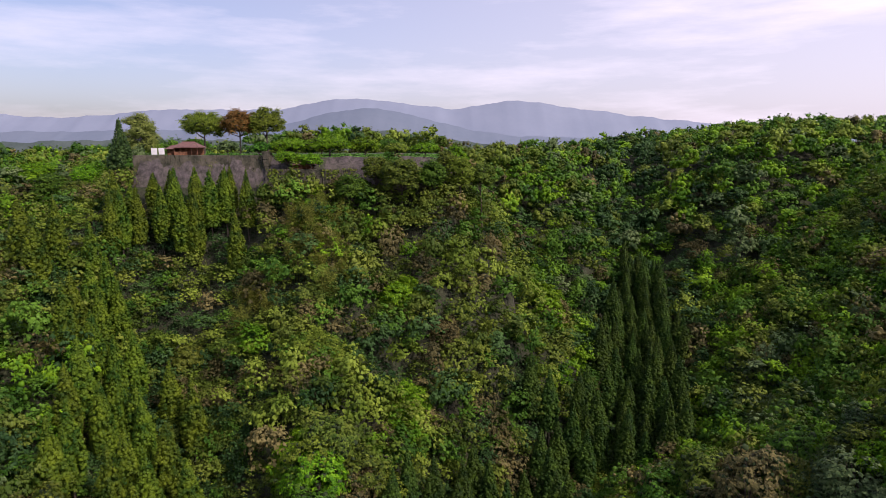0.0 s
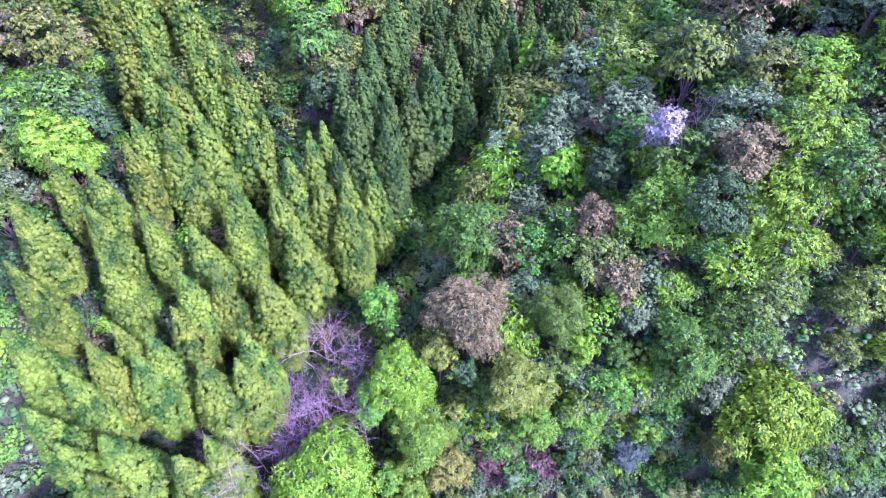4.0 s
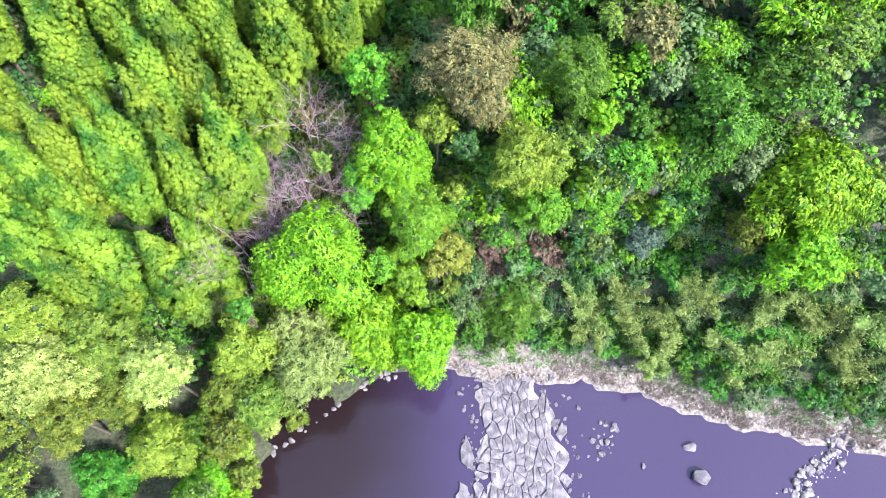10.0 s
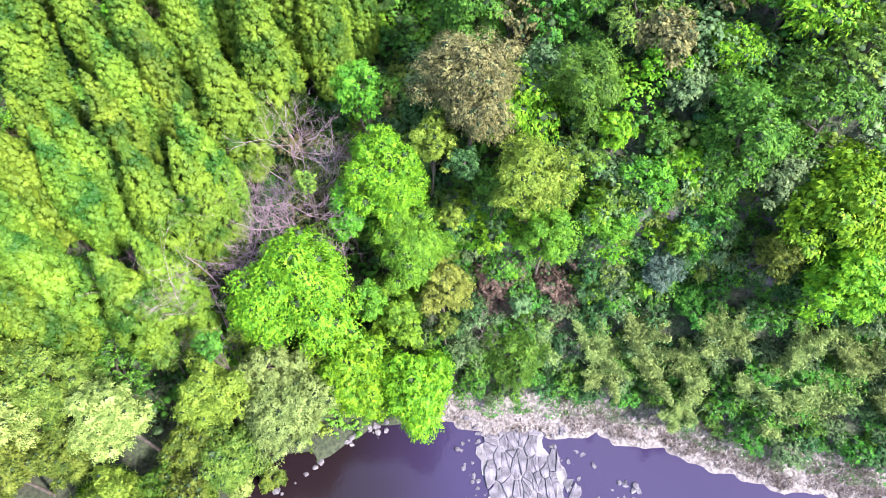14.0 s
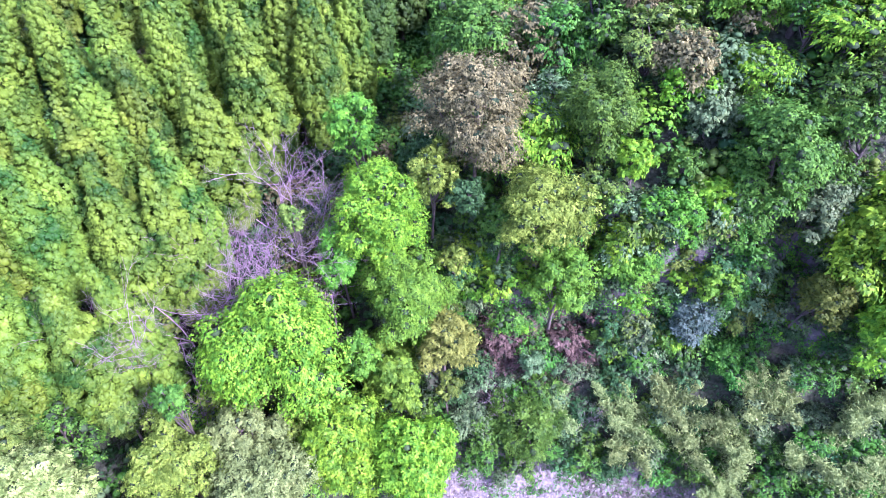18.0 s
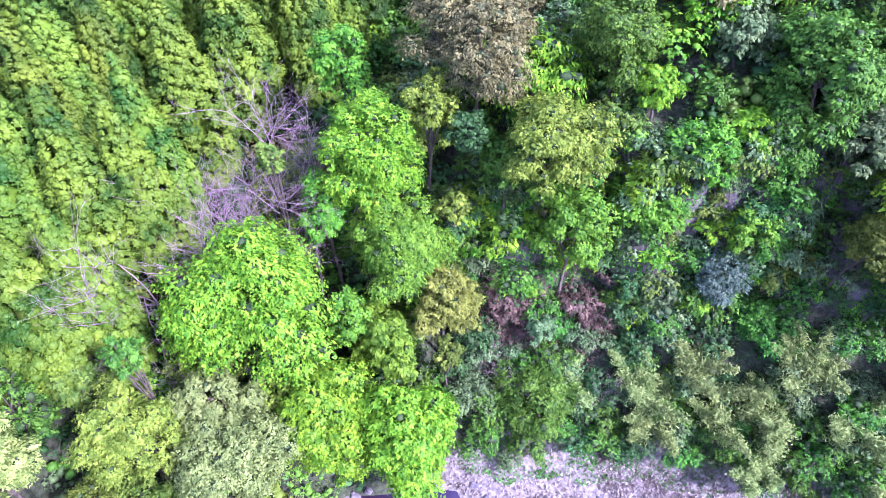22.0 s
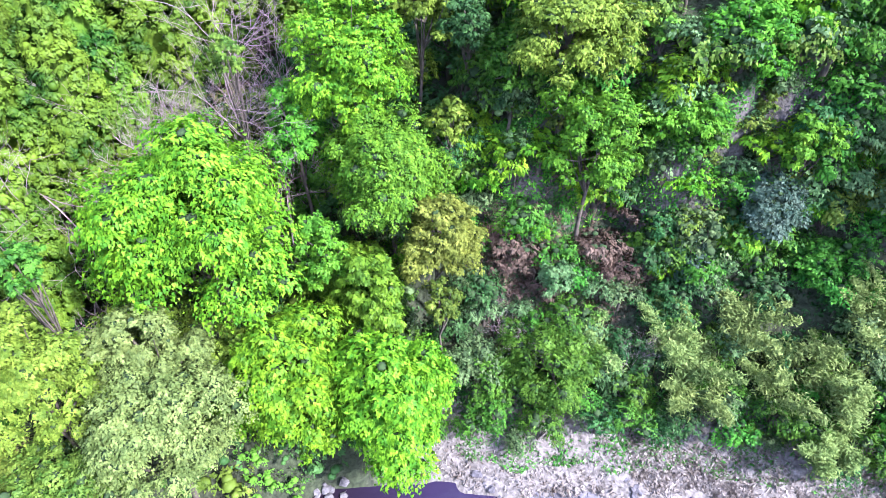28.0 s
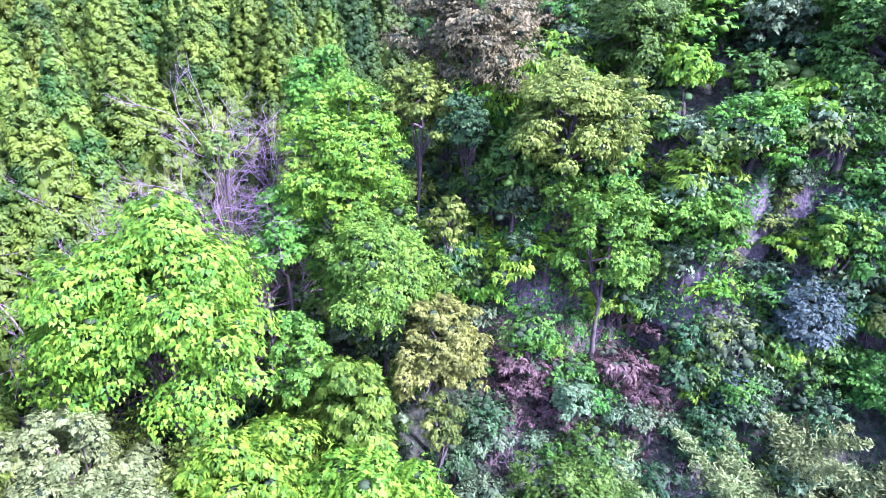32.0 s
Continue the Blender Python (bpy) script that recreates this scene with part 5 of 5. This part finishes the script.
for k in range(24):
    boulder(21 + rng_all.normal() * 1.1, 14.2 + rng_all.normal() * 1.7, rng_all.uniform(0.3, 1.1), STONES[k % 6])
for k in range(60):
    f = k / 60
    boulder(44 + 9 * f + rng_all.normal() * 0.8, 7 + 7.5 * f + rng_all.normal() * 0.6, rng_all.uniform(0.4, 1.5), DARK_STONES[k % 4], "dark wet stone at the edge of the rapids", "stones of the rapids")
for k in range(26):
    xx = rng_all.uniform(-22, -6)
    boulder(xx, float(shore(np.array([xx]))[0]) - rng_all.uniform(-0.3, 0.8), rng_all.uniform(0.4, 1.2), DARK_STONES[k % 4], "dark stone at the foot of the wooded bank", "stones of the bank")


def scatter(name, count, x0, x1, s0, s1, size, long, material, label, upright=0.4, power=1.0):
    """Blades or leaves strewn over a strip along the shore."""
    x = rng_all.uniform(x0, x1, count)
    s = s0 + (s1 - s0) * rng_all.uniform(0, 1, count) ** power
    y = shore(x) + s
    patch = wave(x, y, 1.7, 2.0) + rng_all.normal(size=count) * 0.5
    keep = patch > -0.35
    x, y = x[keep], y[keep]
    P = np.stack([x, y, ground_height(x, y) + size * upright], 1)
    N = unit(rng_all.normal(size=P.shape) * np.array([1, 1, 0.5]) + np.array([0, -0.25, 0.9 * (1 - upright)]))
    v, q = leaf_quads(P, N, size * rng_all.uniform(0.5, 1.2, len(P)), long, rng_all)
    tagged(new(name, mesh_of(name, v, q, material)), label, "grass", kind="stuff")


scatter("dry_reeds", 26000, 15, 66, 0.4, 4.8, 0.10, 4.2, REED, "bleached dry reeds along the river bank")
scatter("bank_grass", 17000, 2, 66, 2.2, 7.5, 0.10, 3.2, GRASS, "fresh green grass and weeds above the bank", power=1.3)
scatter("bank_litter", 3500, -3, 18, 0.0, 5.0, 0.12, 2.5, REED, "dry grass and drift on the stony bank", 0.3)
scatter("undergrowth", 16000, -10, 66, 5.0, 17.0, 0.14, 2.2, DEEP, "low weeds and climbers on the slope below the cliff", 0.5)
x = rng_all.uniform(-95, 3, 16000)
y = rng_all.uniform(196.5, 245, 16000)
P = np.stack([x, y, ground_height(x, y) + 0.12], 1)
v, q = leaf_quads(P, unit(rng_all.normal(size=P.shape) * 0.5 + np.array([0, -0.3, 0.9])), rng_all.uniform(0.2, 0.42, len(P)), 1.8, rng_all)
tagged(new("castle_lawn", mesh_of("castle_lawn", v, q, GRASS)), "green grass on the levelled castle grounds", "grass", kind="stuff")
scatter("dead_ferns", 5000, 4, 18, 9.5, 15.5, 0.13, 3.0, RUST, "rust-brown dead ferns at the foot of the cliff", 0.5)


# ---- the castle ruin ----
def rubble_wall(name, x0, y0, x1, y1, bottom, top, label, thick=1.6):
    """A battered dry-stone wall from (x0, y0) to (x1, y1), leaning back, with rows of stones of its own."""
    d = Vector((x1 - x0, y1 - y0, 0))
    length = d.length
    d.normalize()
    n = Vector((d.y, -d.x, 0))
    bm = bmesh.new()
    rng = np.random.default_rng(int(abs(x0) * 10))
    rows, z = [], bottom
    while z < top:
        h = min(rng.uniform(0.8, 1.2), top - z + 0.05)
        a = 0.0
        while a < length:
            w = min(rng.uniform(0.9, 1.9), length - a)
            back = (z - bottom) * 0.14 + rng.uniform(-0.07, 0.07)
            corners = []
            for u, v_, o in ((a + 0.02, z + rng.uniform(-0.12, 0.06), 0), (a + w - 0.02, z + rng.uniform(-0.12, 0.06), 0), (a + w - rng.uniform(0.0, 0.2), z + h - 0.02, 0.1), (a + rng.uniform(0.0, 0.2), z + h - 0.02, 0.1)):
                base = Vector((x0, y0, 0)) + d * u
                corners.append((base - n * (back + o) + Vector((0, 0, v_)), base - n * (back + thick) + Vector((0, 0, v_))))
            f = [bm.verts.new(c[0]) for c in corners]
            b = [bm.verts.new(c[1]) for c in corners]
            bm.faces.new(f)
            bm.faces.new(b[::-1])
            for i in range(4):
                bm.faces.new((f[i], b[i], b[(i + 1) % 4], f[(i + 1) % 4]))
            a += w
        z += h
    ob = new(name, bm_mesh(name, bm, DARK_STONE))
    tagged(ob, label, "stone wall", kind="structure")


rubble_wall("wall_front", -96.5, 194.5, -53, 194.5, 90, 102.0, "long dry-stone castle wall overgrown with moss")
rubble_wall("wall_terrace", -53.5, 187.5, -35, 186.0, 87, 98.0, "dark dry-stone castle wall of the lower terrace")
rubble_wall("wall_flank", -35, 186.0, -24, 196.0, 86, 98.0, "sunlit flank of the castle's terrace wall")
rubble_wall("wall_south", -24, 195.6, 4.5, 195.6, 90, 101.3, "dry-stone castle wall half hidden by trees")
rubble_wall("wall_end", -53, 194.5, -53, 200, 94, 103.2, "short end of the castle wall")



def box(bm, x0, y0, z0, x1, y1, z1):
    v = [bm.verts.new((x, y, z)) for z in (z0, z1) for x, y in ((x0, y0), (x1, y0), (x1, y1), (x0, y1))]
    for f in ((3, 2, 1, 0), (4, 5, 6, 7), (0, 1, 5, 4), (1, 2, 6, 5), (2, 3, 7, 6), (3, 0, 4, 7)):
        bm.faces.new([v[i] for i in f])


def one_box(name, parent, material, *dims):
    bm = bmesh.new()
    box(bm, *dims)
    bmesh.ops.bevel(bm, geom=bm.edges[:], offset=0.02, segments=1, affect="EDGES")
    return part(name, bm_mesh(name, bm, material), parent)


def hut(x, y, w, d, h, label):
    """A small timber rest house: floor, posts, wall panels, hipped roof."""
    ob = new("rest_house")
    ob.location = (x, y, height_at(x, y))
    tagged(ob, label, "house")
    one_box("floor", ob, DARK_STONE, -w / 2, -d / 2, -0.2, w / 2, d / 2, 0.25)
    for i in range(5):
        for j in (-1, 1):
            px_ = -w / 2 + 0.15 + i * (w - 0.3) / 4
            one_box("post", ob, WOODEN, px_ - 0.1, j * d / 2 - 0.1 - j * 0.12, 0.25, px_ + 0.1, j * d / 2 + 0.1 - j * 0.12, h)
    one_box("wall_panel", ob, WOODEN, -w / 2 + 0.2, d / 2 - 0.3, 0.25, w / 2 - 0.2, d / 2 - 0.18, h)
    one_box("wall_panel", ob, WOODEN, -w / 2 + 0.1, -d / 2 + 0.2, 0.25, -w / 2 + 0.2, d / 2 - 0.3, h)
    one_box("wall_panel", ob, WOODEN, -w / 2 + 0.2, -d / 2 + 0.14, 0.25, w * 0.05, -d / 2 + 0.24, h * 0.55)
    one_box("beam", ob, WOODEN, -w / 2, -d / 2, h - 0.2, w / 2, -d / 2 + 0.24, h)
    bm = bmesh.new()
    e, z0, z1 = 0.8, h, h + d * 0.32
    v = [bm.verts.new(c) for c in ((-w / 2 - e, -d / 2 - e, z0), (w / 2 + e, -d / 2 - e, z0), (w / 2 + e, d / 2 + e, z0), (-w / 2 - e, d / 2 + e, z0), (-w * 0.25, 0, z1), (w * 0.25, 0, z1))]
    for f in ((0, 1, 5, 4), (1, 2, 5), (2, 3, 4, 5), (3, 0, 4), (3, 2, 1, 0)):
        bm.faces.new([v[i] for i in f])
    part("roof", bm_mesh("roof", bm, ROOFING), ob)
    one_box("ridge_cap", ob, ROOFING, -w * 0.27, -0.15, z1 - 0.08, w * 0.27, 0.15, z1 + 0.12)


hut(-80.5, 200.5, 7.5, 5.5, 2.9, "small brown timber rest house with a hipped roof")
hut(-86.3, 203, 3.0, 3.6, 2.5, "small timber annex beside the rest house")
hut(-43, 193, 6.0, 3.0, 2.2, "open timber pavilion under lime-green trees")
for bx in (-90.2, -87.9):
    sign = new("notice_board")
    sign.location = (bx, 197.4, height_at(bx, 197.4))
    tagged(sign, "white notice board standing on the castle wall", "board", "notice boards")
    one_box("panel", sign, WHITE, -0.9, -0.06, 0.5, 0.9, 0.06, 2.5)
    for px_ in (-0.7, 0.7):
        one_box("post", sign, STEEL, px_ - 0.05, -0.05, -0.2, px_ + 0.05, 0.06, 0.52)

def castle_tree(material, x, y, top, R, tall=1.0):
    hero("broad", material, x, y, top - R * 0.12, R * 1.12, min((top - height_at(x, y)) * 0.6, R * 1.3 * tall))


for bx, by_, top, br, bm_ in ((-20, 187, 101, 5.0, OLIVE), (-12, 184, 100.5, 6.5, OLIVE), (-4, 186, 100, 6.0, GREEN), (5, 190, 101, 5.5, YELLOW), (-27, 181, 96, 5.0, GREEN), (12, 196, 99, 5.0, OLIVE), (-16, 192, 102, 4.0, GREEN), (1, 193, 102, 4.0, OLIVE)):
    castle_tree(bm_, bx, by_, top + 2.5, br)
stand("conifer_tree", CEDARS_MID[1][0], CEDARS_MID[1][1], -102.5, 201, 1.25, 1.0, DEEP, "dark brownish-green conifer beside the castle ruin", "trees of the castle ruin", (114 - height_at(-102.5, 201)) / 25 / 1.25)
for bx, by_, top in ((-80, 184, 98.5), (-62.5, 184, 99.5), (-70.5, 179, 97), (-56.5, 180, 98.5), (-74, 187, 99.2), (-66, 188, 98), (-86, 186, 97.5), (-90, 180, 95)):
    cedar(bx, by_, top)
for bx, by_, top, br, bm_ in ((-47.5, 191.5, 104.5, 4.6, LIME), (-40, 190.5, 103.5, 4.0, LIME), (-52, 184, 95, 3.5, GREEN), (-45, 183, 94, 3.6, OLIVE), (-38, 183, 95.5, 3.2, LIME), (-31, 187, 97, 3.5, TAN), (-108, 205, 100, 6, LIME), (-118, 210, 101, 7, LIME), (-128, 205, 98, 6, GREEN), (-138, 215, 101, 7, LIME), (-112, 192, 96, 5, OLIVE)):
    castle_tree(bm_, bx, by_, top, br)
# PALEY and YELLOW here are lighter leaf colours, standing in for sunlit crowns
castle_tree(PALEY, -106, 222, 119, 7.6, 1.3)
castle_tree(YELLOW, -81, 215, 118.5, 7.8, 1.2)
castle_tree(BRONZE, -69, 215, 119, 6.8, 1.3)
castle_tree(YELLOW, -60, 216, 119.5, 6.6, 1.6)
castle_tree(LIME, -48, 201, 108, 7.0)
castle_tree(LIME, -36, 202, 109, 7.4)
castle_tree(LIME, -25, 205, 108, 5.6)
castle_tree(YELLOW, -15, 206, 106.5, 5.2)
castle_tree(LIME, -6, 208, 106.5, 5.6)
castle_tree(LIME, 4, 210, 106.5, 5.2)
castle_tree(GREYISH, -68, 200, 107, 3.6)
castle_tree(GREEN, -58, 200, 106.5, 4.2)
castle_tree(GREEN, -90, 232, 108, 5.0)
castle_tree(OLIVE, -45, 235, 108, 5.0)
castle_tree(GREEN, -20, 236, 108, 5.5)
mast = new("lattice_mast")
mast.location = (-127, 330, height_at(-127, 330))
tagged(mast, "slender white lattice mast behind the trees", "mast")
pieces = []
for k in range(4):
    ca, cb = ((-0.8, -0.8), (0.8, -0.8), (0.8, 0.8), (-0.8, 0.8))[k], ((0.8, -0.8), (0.8, 0.8), (-0.8, 0.8), (-0.8, -0.8))[k]
    pieces.append(tube([(ca[0], ca[1], -1), (ca[0] * 0.3, ca[1] * 0.3, 30)], [0.09, 0.05], 4))
    for j in range(10):
        f0, f1 = 1 - 0.7 * j / 10, 1 - 0.7 * (j + 1) / 10
        pieces.append(tube([(ca[0] * f0, ca[1] * f0, 3 * j), (cb[0] * f1, cb[1] * f1, 3 * j + 3)], [0.05, 0.05], 3))
mv, mq = joined(pieces)
part("lattice", mesh_of("lattice", mv, mq, STEEL), mast)


# ---- climbers on the cliff ----
def cliff_points(count):
    x = rng_all.uniform(-3, 62, count)
    y = brink_of(x) + rng_all.uniform(-1.25, 1.6, count)
    z = ground_height(x, y)
    steep = np.clip((ground_height(x, y + 0.4) - ground_height(x, y - 0.4)) / 0.8 - 1.5, 0, 1)
    out = y - steep * (0.9 * wave(x, z, 2.1, 1) + 0.5 * wave(x, z, 0.9, 4)) - 0.12
    return np.stack([x, out, z], 1)


def climbers(name, count, material, seed, low, label):
    P = cliff_points(count)
    patch = wave(P[:, 0], P[:, 2] * 0.6, 1.9, seed) + 0.5 * wave(P[:, 0], P[:, 2], 0.7, seed + 1)
    P = P[patch > low]
    P = P + rng_all.normal(size=P.shape) * np.array([0.12, 0.3, 0.12])
    N = unit(rng_all.normal(size=P.shape) * 0.4 + np.array([0, -0.7, 0.6]))
    v, q = leaf_quads(P, N, rng_all.uniform(0.05, 0.115, len(P)), 1.5, rng_all)
    tagged(new(name, mesh_of(name, v, q, material)), label, "climbers", kind="stuff")


climbers("green_climbers", 80000, GREEN, 1.0, -0.15, "green climbers that hang over the rock cliff")
climbers("ivy", 44000, DEEP, 4.0, 0.1, "dark ivy on the rock cliff")
climbers("young_vines", 26000, LIME, 7.0, 0.5, "fresh lime-green vines on the rock cliff")
climbers("dead_vines", 9000, RUST, 9.0, 0.5, "rust-brown dead vines on the rock cliff")


# ---- dry brush at the foot of the cliff ----
for k in range(16):
    shrub(rng_all.uniform(5.0, 15.5), rng_all.uniform(35.2, 37.2), rng_all.uniform(0.6, 1.0), RUST, SHRUB_LABEL[RUST] + " below the cliff", "undergrowth below the cliff")

# ---- dead vines about the hollow in the cliff ----
for k, (bx, by_, bh) in enumerate(((5.0, 37.6, 4.5), (6.4, 37.9, 5.0), (7.8, 37.9, 5.5), (9.4, 37.6, 5.0), (11.0, 38.0, 4.5), (8.6, 37.2, 3.5), (13.0, 38.6, 5.0), (-9.0, 36.5, 6.0), (-3.5, 36.8, 6.0))):
    bare_tree(bx, by_, bh, 820 + k, VINE, "tangle of reddish dead vines on the rock cliff")

# ---- ivy on the castle walls, foam of the rapids ----
count = 5200
x = rng_all.uniform(-96, -25, count)
z = rng_all.uniform(89, 101.6, count) - np.where(x > -53, 3.5, 0)
y = np.where(x < -53, 194.5, np.where(x < -35, 187.5 - (x + 53) * 0.08, 186 + (x + 35) * 0.91)) + np.maximum(z - 88, 0) * 0.14 - 0.25
keep = wave(x, z * 1.6, 3.2, 2.0) + rng_all.normal(size=count) * 0.35 - (z - 95) * 0.06 > 0.35
P = np.stack([x, y, z], 1)[keep]
N = unit(rng_all.normal(size=P.shape) * 0.4 + np.array([0.1, -0.8, 0.5]))
v, q = leaf_quads(P, N, rng_all.uniform(0.2, 0.42, len(P)), 1.3, rng_all)
tagged(new("wall_ivy", mesh_of("wall_ivy", v, q, OLIVE)), "olive-green ivy and moss on the castle walls", "climbers", kind="stuff")
count = 130
f = rng_all.uniform(0, 1, count)
P = np.stack([43.5 + 9 * f + rng_all.normal(size=count) * 0.9, 6.2 + 7.2 * f + rng_all.normal(size=count) * 0.7, np.full(count, 0.035) + rng_all.uniform(0, 0.03, count)], 1)
N = unit(rng_all.normal(size=P.shape) * 0.12 + np.array([0, 0, 1.0]))
v, q = leaf_quads(P, N, rng_all.uniform(0.02, 0.08, count), 2.2, rng_all)
tagged(new("river_foam", mesh_of("river_foam", v, q, WHITE)), "white foam of the small rapids between stones", "foam", kind="stuff")

# ---- low trees that overhang the water on the wooded bank ----
for hx, hy, top, R, m in ((-24.4, 12.6, 8.0, 2.6, YELLOW), (-23.6, 9.2, 7.0, 2.4, OLIVE), (-24.6, 6.2, 6.5, 2.4, LIME), (-21.6, 14.8, 6.5, 2.0, PALEY), (-25.5, 2.8, 6.5, 2.6, YELLOW), (-18.6, 16.2, 5.5, 1.9, OLIVE)):
    hero("broad", m, hx, hy, top, R, 4.0)
